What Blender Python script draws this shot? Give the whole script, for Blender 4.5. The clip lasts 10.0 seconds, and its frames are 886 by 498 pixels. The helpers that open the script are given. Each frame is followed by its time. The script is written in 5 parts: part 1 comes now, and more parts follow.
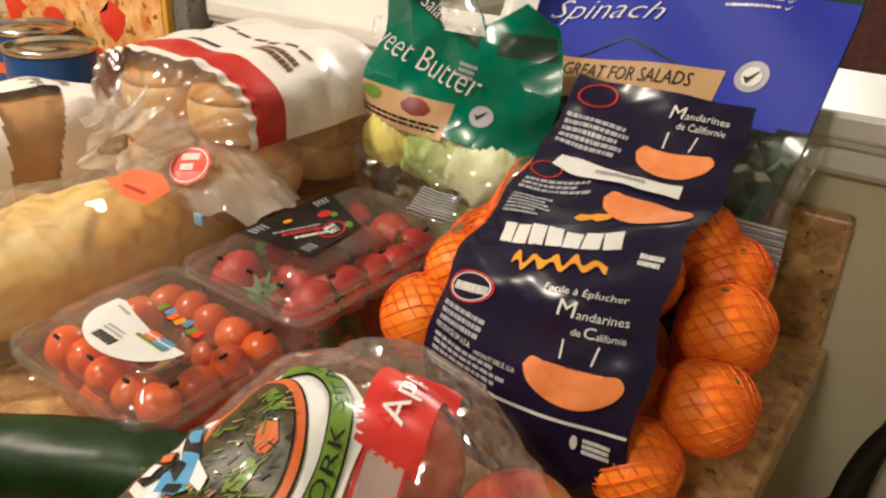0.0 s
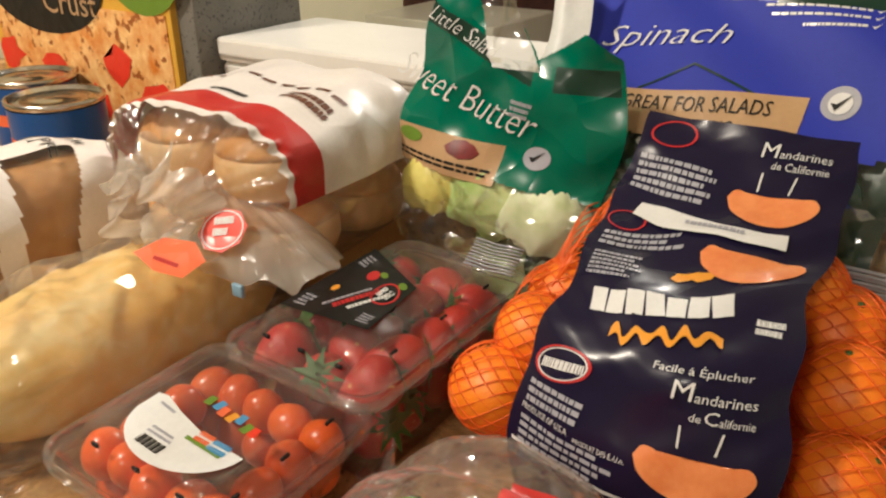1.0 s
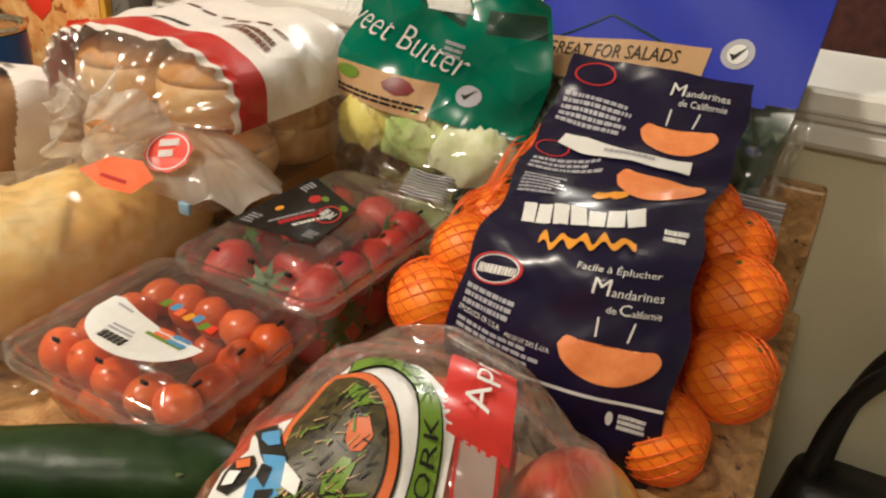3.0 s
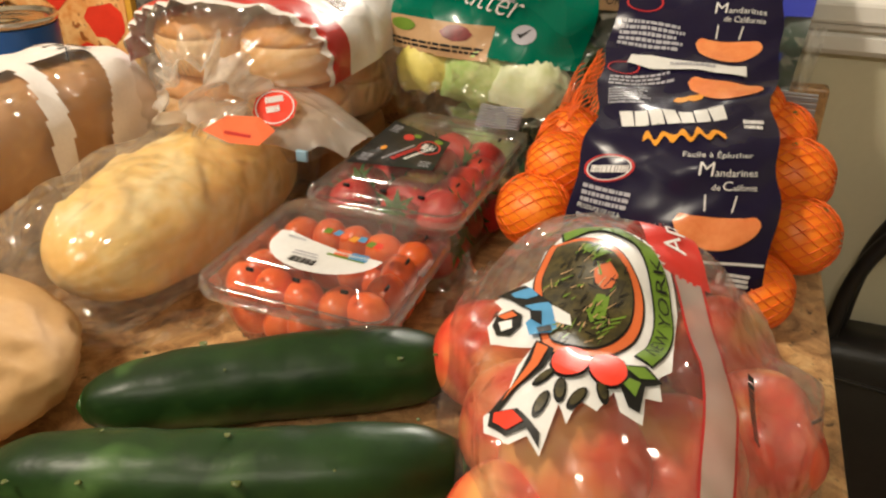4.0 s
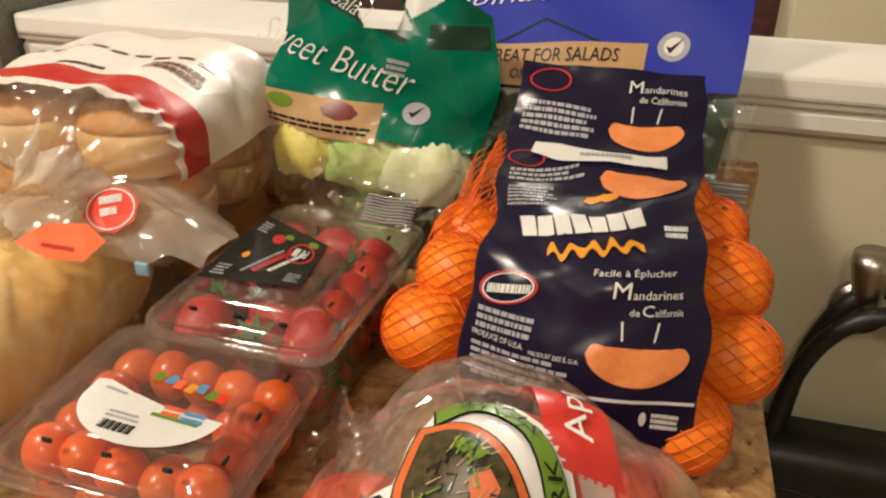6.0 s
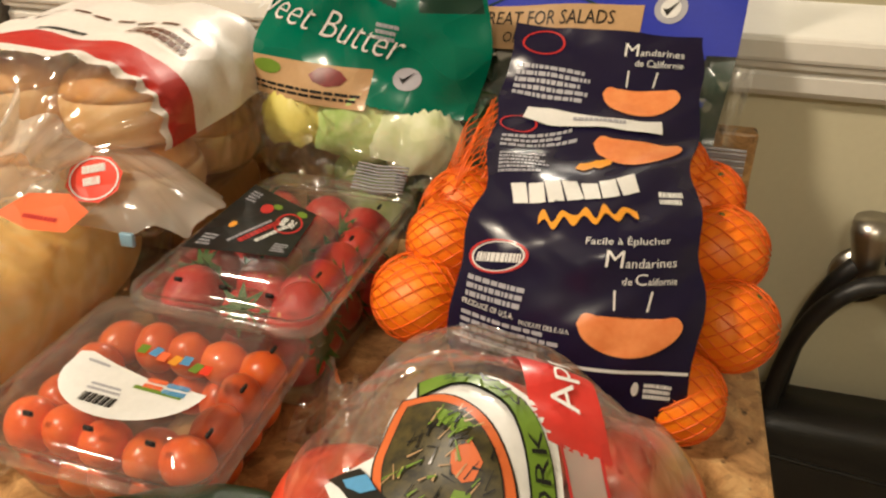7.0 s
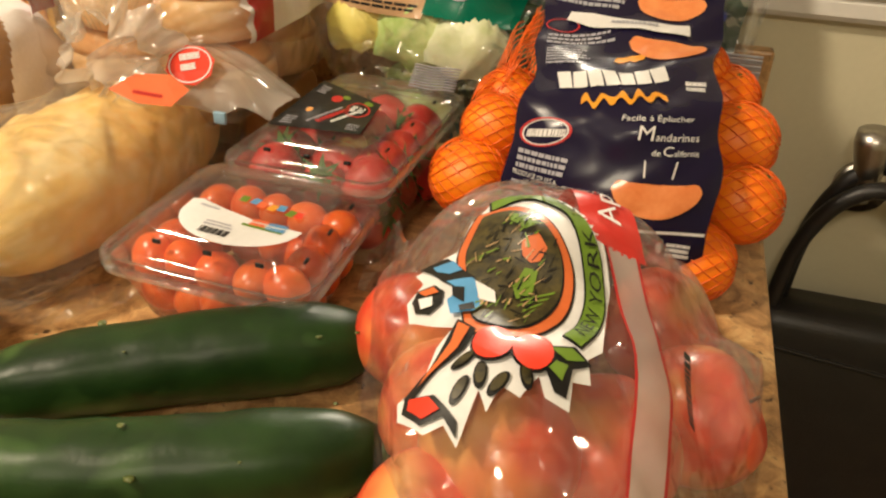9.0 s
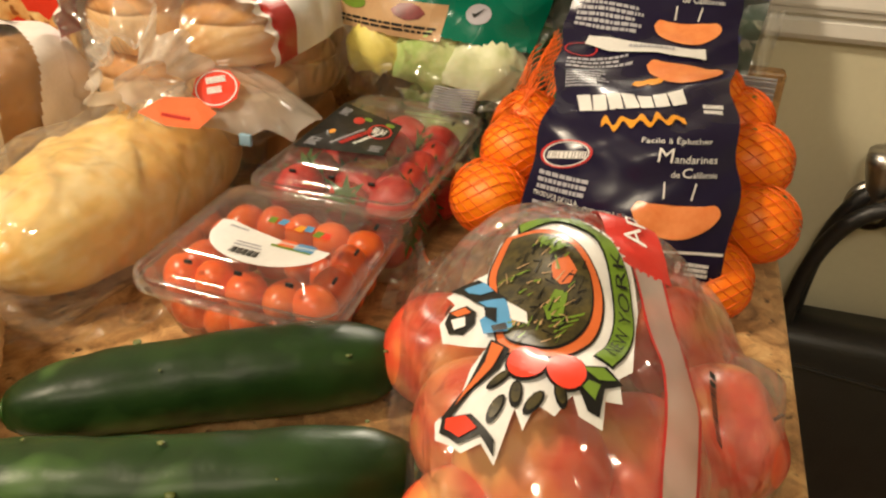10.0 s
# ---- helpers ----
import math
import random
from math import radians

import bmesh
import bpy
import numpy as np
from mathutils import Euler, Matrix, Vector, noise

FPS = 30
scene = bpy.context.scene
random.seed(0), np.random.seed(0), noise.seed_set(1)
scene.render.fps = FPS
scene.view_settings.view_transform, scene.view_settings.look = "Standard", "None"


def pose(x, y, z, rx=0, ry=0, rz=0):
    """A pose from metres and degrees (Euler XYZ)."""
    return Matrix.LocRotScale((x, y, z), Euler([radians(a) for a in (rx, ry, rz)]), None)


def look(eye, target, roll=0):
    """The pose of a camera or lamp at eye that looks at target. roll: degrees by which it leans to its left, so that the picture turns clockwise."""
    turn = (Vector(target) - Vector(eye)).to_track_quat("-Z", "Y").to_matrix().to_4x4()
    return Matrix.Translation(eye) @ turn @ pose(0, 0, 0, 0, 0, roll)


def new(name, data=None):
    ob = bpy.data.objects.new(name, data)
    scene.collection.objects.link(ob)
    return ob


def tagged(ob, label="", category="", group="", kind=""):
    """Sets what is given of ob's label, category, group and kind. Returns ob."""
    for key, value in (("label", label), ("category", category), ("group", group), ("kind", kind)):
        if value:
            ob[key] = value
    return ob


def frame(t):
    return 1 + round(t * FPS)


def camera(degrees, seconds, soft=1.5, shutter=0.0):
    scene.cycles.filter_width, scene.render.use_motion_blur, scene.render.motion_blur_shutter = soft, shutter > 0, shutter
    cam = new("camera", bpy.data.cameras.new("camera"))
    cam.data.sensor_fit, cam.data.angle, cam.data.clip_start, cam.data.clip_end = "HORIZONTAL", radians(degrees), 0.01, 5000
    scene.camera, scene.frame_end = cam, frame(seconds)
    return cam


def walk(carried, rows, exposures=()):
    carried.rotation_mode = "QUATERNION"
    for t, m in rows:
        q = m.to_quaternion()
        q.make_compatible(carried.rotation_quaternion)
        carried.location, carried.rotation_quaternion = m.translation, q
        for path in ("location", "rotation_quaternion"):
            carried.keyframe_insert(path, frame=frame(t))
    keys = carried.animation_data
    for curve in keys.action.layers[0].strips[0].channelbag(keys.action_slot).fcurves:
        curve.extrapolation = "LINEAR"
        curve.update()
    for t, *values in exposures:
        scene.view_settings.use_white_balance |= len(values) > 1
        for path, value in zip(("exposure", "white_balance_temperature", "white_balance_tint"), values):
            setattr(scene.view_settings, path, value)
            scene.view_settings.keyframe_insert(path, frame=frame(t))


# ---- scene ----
cam = camera(58.4, 10.0, soft=2.3)
PATH = [
    (0, (0.362, -0.034, 0.338), (-0.657, 1.453, -0.528), 2.5),
    (0.5, (0.346, -0.012, 0.344), (-0.668, 1.496, -0.491), 0.5),
    (1, (0.288, -0.007, 0.346), (-0.732, 1.492, -0.499), -0.5),
    (1.5, (0.248, 0.011, 0.347), (-0.665, 1.592, -0.47), 0.3),
    (2, (0.234, 0.025, 0.343), (-0.468, 1.692, -0.511), 1.4),
    (2.5, (0.275, -0.002, 0.342), (-0.411, 1.664, -0.526), 2.4),
    (3, (0.296, -0.066, 0.333), (-0.497, 1.535, -0.567), 4.1),
    (3.2, (0.279, -0.099, 0.328), (-0.472, 1.52, -0.575), 2.6),
    (4.3, (0.197, -0.218, 0.328), (-0.338, 1.452, -0.635), 1.2),
    (4.5, (0.198, -0.207, 0.328), (-0.312, 1.489, -0.6), 1.6),
    (5, (0.2, -0.162, 0.349), (-0.378, 1.562, -0.483), 1.0),
    (5.5, (0.204, -0.117, 0.344), (-0.31, 1.625, -0.493), 1.8),
    (6, (0.207, -0.081, 0.335), (-0.251, 1.657, -0.542), 1.4),
    (6.2, (0.204, -0.07, 0.33), (-0.276, 1.645, -0.58), 0.9),
    (7.5, (0.217, -0.072, 0.329), (-0.227, 1.634, -0.616), 1.1),
    (8, (0.217, -0.083, 0.326), (-0.263, 1.613, -0.619), 0.9),
    (8.5, (0.213, -0.129, 0.317), (-0.272, 1.533, -0.683), 1.7),
    (9, (0.211, -0.172, 0.314), (-0.251, 1.483, -0.71), 2.3),
    (9.5, (0.208, -0.176, 0.317), (-0.281, 1.478, -0.695), 1.7),
    (10, (0.2, -0.183, 0.322), (-0.276, 1.487, -0.671), 2.1),
]
EXPOSURES = [(0.0, 0.02, 5700, 7), (2.0, -0.15, 5600, 7), (3.5, -0.06, 5750, 7), (4.5, 0.06, 5850, 7), (5.5, -0.08, 5850, 7), (7.5, 0.05, 6200, 7), (10.0, 0.08, 6400, 7)]
walk(cam, [(t, look(eye, target, roll)) for t, eye, target, roll in PATH], EXPOSURES)

# ---- light ----
world = bpy.data.worlds.new("world")
world.use_nodes = True
world.node_tree.nodes["Background"].inputs[0].default_value = (0.9, 0.75, 0.6, 1)
world.node_tree.nodes["Background"].inputs[1].default_value = 0.02
scene.world = world


def area_lamp(name, eye, target, size, watts, color):
    data = bpy.data.lights.new(name, "AREA")
    data.shape, data.size, data.energy, data.color = "DISK", size, watts, color
    ob = new(name, data)
    ob.matrix_world = look(eye, target)
    return ob


area_lamp("ceiling_lamp", (-0.80, -0.45, 1.42), (-0.2, 0.3, 0.0), 0.22, 28.0, (1.0, 0.80, 0.58))
# weaker fill light added behind the camera, no second lamp is known
area_lamp("ceiling_fill", (0.15, -1.45, 1.42), (0.1, 0.3, 0.0), 0.3, 13.0, (1.0, 0.82, 0.60))
# unseen light added to brighten the ledge and the next room, kept clear of reflections
area_lamp("next_room_fill", (-0.25, 2.75, 1.42), (-0.3, 0.9, 0.0), 0.3, 75.0, (1.0, 0.86, 0.68))
scene.view_settings.exposure = 0.0


# ---- materials ----
def nodes_of(name):
    m = bpy.data.materials.new(name)
    m.use_nodes = True
    t = m.node_tree
    t.nodes.clear()
    out = t.nodes.new("ShaderNodeOutputMaterial")

    def add(kind, **values):
        n = t.nodes.new("ShaderNode" + kind)
        for k, v in values.items():
            n.inputs[k.replace("_", " ")].default_value = v
        return n
    return m, t, out, add


def rgba(c):
    return (*c, 1.0)


def surface(name, a, b, scale=20.0, rough=0.5, bump=0.1, fine=200.0, metal=0.0, coat=0.0, spots=None, spot_scale=60.0, spot_at=0.62, island=0.0, subsurface=0.0, spec=0.5, spot_soft=0.06):
    """A painted, printed or grown surface: two colours mixed by a coarse and a fine grain, with relief and optional spots."""
    m, t, out, add = nodes_of(name)
    link = t.links.new
    pos = add("TexCoord").outputs["Object"]
    coarse, grain = add("TexNoise", Scale=scale, Detail=5.0), add("TexNoise", Scale=fine, Detail=3.0)
    link(pos, coarse.inputs["Vector"]), link(pos, grain.inputs["Vector"])
    both = add("Math")
    both.operation = "MULTIPLY_ADD"
    both.inputs[1].default_value = 0.35
    link(grain.outputs["Fac"], both.inputs[0]), link(coarse.outputs["Fac"], both.inputs[2])
    ramp = add("MapRange", From_Min=0.42, From_Max=0.92)
    link(both.outputs[0], ramp.inputs["Value"])
    mix = t.nodes.new("ShaderNodeMix")
    mix.data_type = "RGBA"
    mix.inputs[6].default_value, mix.inputs[7].default_value = rgba(a), rgba(b)
    link(ramp.outputs[0], mix.inputs[0])
    color = mix.outputs[2]
    if spots:
        dots = add("TexNoise", Scale=spot_scale, Detail=2.0)
        link(pos, dots.inputs["Vector"])
        cut = add("MapRange", From_Min=spot_at, From_Max=spot_at + spot_soft)
        link(dots.outputs["Fac"], cut.inputs["Value"])
        over = t.nodes.new("ShaderNodeMix")
        over.data_type = "RGBA"
        over.inputs[7].default_value = rgba(spots)
        link(cut.outputs[0], over.inputs[0]), link(color, over.inputs[6])
        color = over.outputs[2]
    if island:
        info = add("ObjectInfo")
        hue = add("HueSaturation")
        shift = add("MapRange", To_Min=1.0 - island, To_Max=1.0 + island)
        link(info.outputs["Random"], shift.inputs["Value"]), link(shift.outputs[0], hue.inputs["Value"]), link(color, hue.inputs["Color"])
        color = hue.outputs["Color"]
    shader = add("BsdfPrincipled", Roughness=rough, Metallic=metal)
    shader.inputs["Coat Weight"].default_value, shader.inputs["Coat Roughness"].default_value = coat, 0.08
    shader.inputs["Specular IOR Level"].default_value = spec
    if subsurface:
        shader.inputs["Subsurface Weight"].default_value = subsurface
        shader.inputs["Subsurface Radius"].default_value, shader.inputs["Subsurface Scale"].default_value = (1.0, 0.4, 0.2), 0.004
    link(color, shader.inputs["Base Color"])
    if bump:
        relief = add("Bump", Strength=bump, Distance=0.002)
        link(both.outputs[0], relief.inputs["Height"]), link(relief.outputs[0], shader.inputs["Normal"])
    link(shader.outputs[0], out.inputs["Surface"])
    return m


def film(name, tint=(0.97, 0.97, 0.97), haze=0.06, gloss=0.12, rough=0.12, wrinkle=0.5, scale=35.0, haze_color=(0.9, 0.88, 0.84), rim=0.5):
    """Clear plastic film: it lets light straight through, with a sheen, a little milkiness and creases."""
    m, t, out, add = nodes_of(name)
    link = t.links.new
    pos = add("TexCoord").outputs["Object"]
    crease, soft = add("TexVoronoi", Scale=scale, Randomness=1.0), add("TexNoise", Scale=scale * 0.3, Detail=2.0)
    crease.feature = "DISTANCE_TO_EDGE"
    bend = add("TexNoise", Scale=scale * 0.5, Detail=2.0)
    link(pos, bend.inputs["Vector"])
    warp = add("VectorMath")
    warp.operation = "MULTIPLY_ADD"
    warp.inputs[1].default_value = (0.6 / scale,) * 3
    link(bend.outputs["Color"], warp.inputs[0]), link(pos, warp.inputs[2])
    link(warp.outputs[0], crease.inputs["Vector"]), link(pos, soft.inputs["Vector"])
    total = add("Math")
    link(crease.outputs["Distance"], total.inputs[0]), link(soft.outputs["Fac"], total.inputs[1])
    relief = add("Bump", Strength=wrinkle, Distance=0.006)
    link(total.outputs[0], relief.inputs["Height"])
    clear, shine = add("BsdfTransparent", Color=rgba(tint)), add("BsdfGlossy", Roughness=rough)
    near, back, milk = add("BsdfDiffuse", Color=rgba(haze_color)), add("BsdfTranslucent", Color=rgba(haze_color)), add("MixShader")
    link(near.outputs[0], milk.inputs[1]), link(back.outputs[0], milk.inputs[2])
    link(relief.outputs[0], shine.inputs["Normal"])
    first, second = add("MixShader"), add("MixShader")
    patch = add("MapRange", From_Min=0.35, From_Max=0.7, To_Min=haze * 0.4, To_Max=haze * 1.6)
    link(soft.outputs["Fac"], patch.inputs["Value"]), link(patch.outputs[0], first.inputs[0])
    link(clear.outputs[0], first.inputs[1]), link(milk.outputs[0], first.inputs[2])
    edge = add("LayerWeight", Blend=0.25)
    link(relief.outputs[0], edge.inputs["Normal"])
    much = add("MapRange", To_Min=gloss, To_Max=min(1.0, gloss + rim))
    link(edge.outputs["Fresnel"], much.inputs["Value"]), link(much.outputs[0], second.inputs[0])
    link(first.outputs[0], second.inputs[1]), link(shine.outputs[0], second.inputs[2])
    link(second.outputs[0], out.inputs["Surface"])
    return m


def printed(name, a, rough=0.3, wrinkle=0.35, scale=40.0, b=None, coat=0.12):
    """Ink on plastic: an even colour with worn variation and creased sheen."""
    m = surface(name, a, b or tuple(c * 0.82 for c in a), 14.0, rough, 0.0, 300.0, coat=coat, spec=0.28)
    t = m.node_tree
    add = t.nodes.new
    pos, crease, relief, bend, warp = add("ShaderNodeTexCoord"), add("ShaderNodeTexVoronoi"), add("ShaderNodeBump"), add("ShaderNodeTexNoise"), add("ShaderNodeVectorMath")
    crease.inputs["Scale"].default_value, bend.inputs["Scale"].default_value = scale, scale * 0.5
    relief.inputs["Strength"].default_value, relief.inputs["Distance"].default_value = wrinkle, 0.006
    warp.operation = "MULTIPLY_ADD"
    warp.inputs[1].default_value = (0.6 / scale,) * 3
    t.links.new(pos.outputs["Object"], bend.inputs["Vector"]), t.links.new(bend.outputs["Color"], warp.inputs[0]), t.links.new(pos.outputs["Object"], warp.inputs[2])
    t.links.new(warp.outputs[0], crease.inputs["Vector"]), t.links.new(crease.outputs["Distance"], relief.inputs["Height"])
    shader = next(n for n in t.nodes if n.type == "BSDF_PRINCIPLED")
    t.links.new(relief.outputs[0], shader.inputs["Normal"]), t.links.new(relief.outputs[0], shader.inputs["Coat Normal"])
    return m


def laminate(name):
    """Speckled brown countertop laminate."""
    m, t, out, add = nodes_of(name)
    link = t.links.new
    pos = add("TexCoord").outputs["Object"]
    blot, speck, dark = add("TexNoise", Scale=38.0, Detail=6.0, Roughness=0.7, Distortion=0.6), add("TexVoronoi", Scale=110.0), add("TexNoise", Scale=75.0, Detail=3.0)
    for n in (blot, speck, dark):
        link(pos, n.inputs["Vector"])
    ramp = t.nodes.new("ShaderNodeValToRGB")
    e = ramp.color_ramp.elements
    e[0].position, e[0].color, e[1].position, e[1].color = 0.34, rgba((0.19, 0.095, 0.036)), 0.72, rgba((0.62, 0.42, 0.20))
    mid = e.new(0.52)
    mid.color = rgba((0.43, 0.25, 0.105))
    link(blot.outputs["Fac"], ramp.inputs[0])
    tone = t.nodes.new("ShaderNodeMix")
    tone.data_type, tone.blend_type = "RGBA", "OVERLAY"
    tone.inputs[0].default_value = 0.35
    link(ramp.outputs[0], tone.inputs[6]), link(speck.outputs["Color"], tone.inputs[7])
    grey = add("HueSaturation", Saturation=0.0)
    link(speck.outputs["Color"], grey.inputs["Color"]), link(grey.outputs[0], tone.inputs[7])
    cut = add("MapRange", From_Min=0.63, From_Max=0.69)
    link(dark.outputs["Fac"], cut.inputs["Value"])
    over = t.nodes.new("ShaderNodeMix")
    over.data_type = "RGBA"
    over.inputs[7].default_value = rgba((0.085, 0.045, 0.022))
    link(cut.outputs[0], over.inputs[0]), link(tone.outputs[2], over.inputs[6])
    shader = add("BsdfPrincipled", Roughness=0.32)
    relief = add("Bump", Strength=0.06, Distance=0.001)
    link(blot.outputs["Fac"], relief.inputs["Height"]), link(relief.outputs[0], shader.inputs["Normal"])
    link(over.outputs[2], shader.inputs["Base Color"]), link(shader.outputs[0], out.inputs["Surface"])
    return m


LAMINATE = laminate("speckled_laminate")
WALL = surface("beige_wall_paint", (0.56, 0.52, 0.37), (0.62, 0.58, 0.42), 6.0, 0.6, 0.12, 160.0)
WHITE = surface("white_gloss_paint", (0.74, 0.72, 0.68), (0.82, 0.80, 0.76), 9.0, 0.3, 0.05, 120.0)
FLOORING = surface("floor_vinyl", (0.22, 0.15, 0.09), (0.32, 0.22, 0.14), 5.0, 0.4, 0.05)
CABINET = surface("cabinet_wood", (0.30, 0.17, 0.08), (0.38, 0.23, 0.11), 8.0, 0.4, 0.05)
GREY = surface("grey_speckled_board", (0.13, 0.125, 0.11), (0.19, 0.18, 0.16), 30.0, 0.5, 0.3, 200.0, spots=(0.06, 0.055, 0.05), spot_scale=260.0, spot_at=0.60)
NAVY = printed("navy_film", (0.012, 0.009, 0.034), 0.25, 0.08, 40.0, coat=0.04)
# white print, and the painted glare on the spinach bag's fold
INK_GLARE_WHITE = printed("white_ink_and_glare", (0.80, 0.80, 0.80), 0.4, 0.2)
INK_GREY = printed("pale_ink", (0.42, 0.42, 0.48), 0.4, 0.2)
INK_YELLOW = printed("amber_ink", (0.85, 0.36, 0.03), 0.4, 0.2)
INK_RED = printed("red_ink", (0.55, 0.03, 0.03), 0.4, 0.2)
INK_ORANGE = surface("mandarin_segment_ink", (0.74, 0.20, 0.05), (0.88, 0.34, 0.12), 60.0, 0.35, 0.1, 300.0, coat=0.4)
INK_BLACK = printed("black_ink", (0.012, 0.012, 0.012), 0.4, 0.2)
INK_GREEN = printed("leaf_green_ink", (0.16, 0.27, 0.03), 0.4, 0.2)
INK_BLUE = printed("sky_blue_ink", (0.10, 0.32, 0.60), 0.4, 0.2)
INK_LOGO_ORANGE = printed("badge_orange_ink", (0.66, 0.15, 0.04), 0.4, 0.2)
INK_FIELD = surface("badge_field_ink", (0.006, 0.006, 0.003), (0.085, 0.066, 0.014), 190.0, 0.45, 0.0, 500.0)
TAN = printed("kraft_print", (0.52, 0.33, 0.17), 0.4, 0.3)
GREEN_BAG = printed("green_film", (0.0, 0.15, 0.09), 0.24, 0.8, 26.0, coat=0.2)
DARK_GREEN = printed("dark_green_film", (0.015, 0.045, 0.03), 0.28, 0.6, 26.0)
BLUE_BAG = printed("blue_film", (0.026, 0.040, 0.42), 0.58, 0.15, 10.0, coat=0.0)
RED_BAG = printed("red_film", (0.50, 0.028, 0.02), 0.4, 0.35, 26.0, coat=0.2)
WHITE_BAG = printed("white_film", (0.80, 0.74, 0.70), 0.45, 0.4, 26.0, coat=0.15)
BUN_FILM = film("bun_bag_film", haze=0.13, gloss=0.09, rough=0.10, wrinkle=2.0, scale=40.0, haze_color=(0.97, 0.90, 0.80), rim=0.3)
CLEAR = film("clear_film", haze=0.06, gloss=0.055, rough=0.1, wrinkle=1.4, scale=50.0, rim=0.3)
MILKY = film("milky_film", haze=0.50, gloss=0.06, rough=0.16, wrinkle=0.8, scale=45.0, haze_color=(1.0, 0.95, 0.87), rim=0.15)
SALAD_FILM = film("salad_bag_film", haze=0.02, gloss=0.04, rough=0.08, wrinkle=1.6, scale=40.0, rim=0.3)
APPLE_FILM = film("apple_bag_film", haze=0.10, gloss=0.10, rough=0.06, wrinkle=2.2, scale=48.0, rim=0.35)
# part of this haze stands in for the ceiling reflected in the lids
RIGID = film("clear_rigid_plastic", haze=0.085, gloss=0.07, rough=0.05, wrinkle=0.08, scale=15.0)
PEEL = surface("mandarin_peel", (0.92, 0.20, 0.003), (0.99, 0.29, 0.007), 25.0, 0.45, 0.4, 600.0, island=0.12, subsurface=0.15)
NET = surface("orange_net", (0.84, 0.13, 0.008), (0.90, 0.17, 0.012), 30.0, 0.4, 0.0)
TOMATO = surface("tomato_skin", (0.70, 0.075, 0.010), (0.84, 0.18, 0.02), 20.0, 0.3, 0.02, island=0.2, coat=0.15, subsurface=0.1)
BERRY = surface("strawberry_flesh", (0.40, 0.012, 0.012), (0.58, 0.035, 0.025), 40.0, 0.42, 0.8, 500.0, spots=(0.66, 0.34, 0.12), spot_scale=230.0, spot_at=0.66)
LEAF = surface("green_leaf", (0.03, 0.09, 0.015), (0.07, 0.17, 0.03), 60.0, 0.5, 0.3)
APPLE = surface("apple_skin", (0.66, 0.035, 0.018), (0.82, 0.17, 0.06), 22.0, 0.3, 0.03, 90.0, spots=(0.78, 0.42, 0.12), spot_scale=20.0, spot_at=0.50, spot_soft=0.22, coat=0.1)
CUKE = surface("cucumber_skin", (0.004, 0.017, 0.003), (0.017, 0.050, 0.008), 18.0, 0.40, 0.6, 70.0, spec=0.32, spots=(0.060, 0.125, 0.030), spot_scale=24.0, spot_at=0.56, spot_soft=0.20)
CUKE_TIP = surface("cucumber_tip", (0.015, 0.05, 0.007), (0.05, 0.12, 0.015), 30.0, 0.3, 0.2)
CRUST = surface("loaf_crust", (0.90, 0.50, 0.10), (0.99, 0.76, 0.30), 16.0, 0.65, 0.8, 120.0, spots=(0.98, 0.83, 0.46), spot_scale=30.0, spot_at=0.52, spot_soft=0.26)
BUN = surface("bun_crust", (0.60, 0.24, 0.05), (0.84, 0.46, 0.15), 22.0, 0.5, 0.15, 120.0)
BUN_SIDE = surface("bun_side", (0.76, 0.41, 0.14), (0.92, 0.63, 0.31), 16.0, 0.6, 0.15, 120.0)
WHEAT = surface("wheat_crust", (0.44, 0.21, 0.07), (0.56, 0.30, 0.11), 14.0, 0.5, 0.2, 120.0)
KRAFT = surface("brown_paper", (0.50, 0.29, 0.11), (0.60, 0.38, 0.17), 12.0, 0.6, 0.3, 160.0)
LETTUCE = surface("pale_lettuce", (0.36, 0.56, 0.12), (0.74, 0.82, 0.42), 40.0, 0.45, 0.5, 160.0)
LETTUCE_CORE = surface("white_lettuce_core", (0.58, 0.66, 0.34), (0.84, 0.86, 0.66), 30.0, 0.45, 0.3, 160.0)
LETTUCE_YELLOW = surface("yellow_lettuce", (0.58, 0.50, 0.08), (0.74, 0.66, 0.20), 30.0, 0.45, 0.3, 160.0)
SPINACH_LEAF = surface("spinach_leaf", (0.012, 0.045, 0.010), (0.035, 0.09, 0.018), 40.0, 0.45, 0.4, 160.0)
STEEL = surface("brushed_steel", (0.42, 0.40, 0.37), (0.52, 0.50, 0.46), 20.0, 0.32, 0.05, 300.0, metal=1.0)
TIN = surface("tin_lid", (0.55, 0.52, 0.48), (0.66, 0.63, 0.58), 20.0, 0.22, 0.05, 200.0, metal=1.0)
CAN_BLUE = printed("can_blue", (0.02, 0.09, 0.32), 0.3, 0.05)
LEATHER = surface("black_leather", (0.006, 0.006, 0.007), (0.013, 0.012, 0.012), 40.0, 0.42, 0.4, 400.0)
STICKER_RED = printed("red_sticker", (0.80, 0.05, 0.02), 0.4, 0.3)
STICKER_ORANGE = printed("orange_sticker", (0.86, 0.17, 0.06), 0.4, 0.3)
PIZZA_YELLOW = printed("box_yellow", (0.75, 0.42, 0.05), 0.35, 0.02)
PIZZA_TOP = surface("pizza_photo", (0.66, 0.20, 0.02), (0.96, 0.66, 0.28), 42.0, 0.35, 0.0, 120.0, spots=(0.34, 0.10, 0.02), spot_scale=75.0, spot_at=0.58)
FABRIC = surface("maroon_upholstery", (0.035, 0.012, 0.010), (0.10, 0.03, 0.025), 60.0, 0.85, 0.4, 300.0)
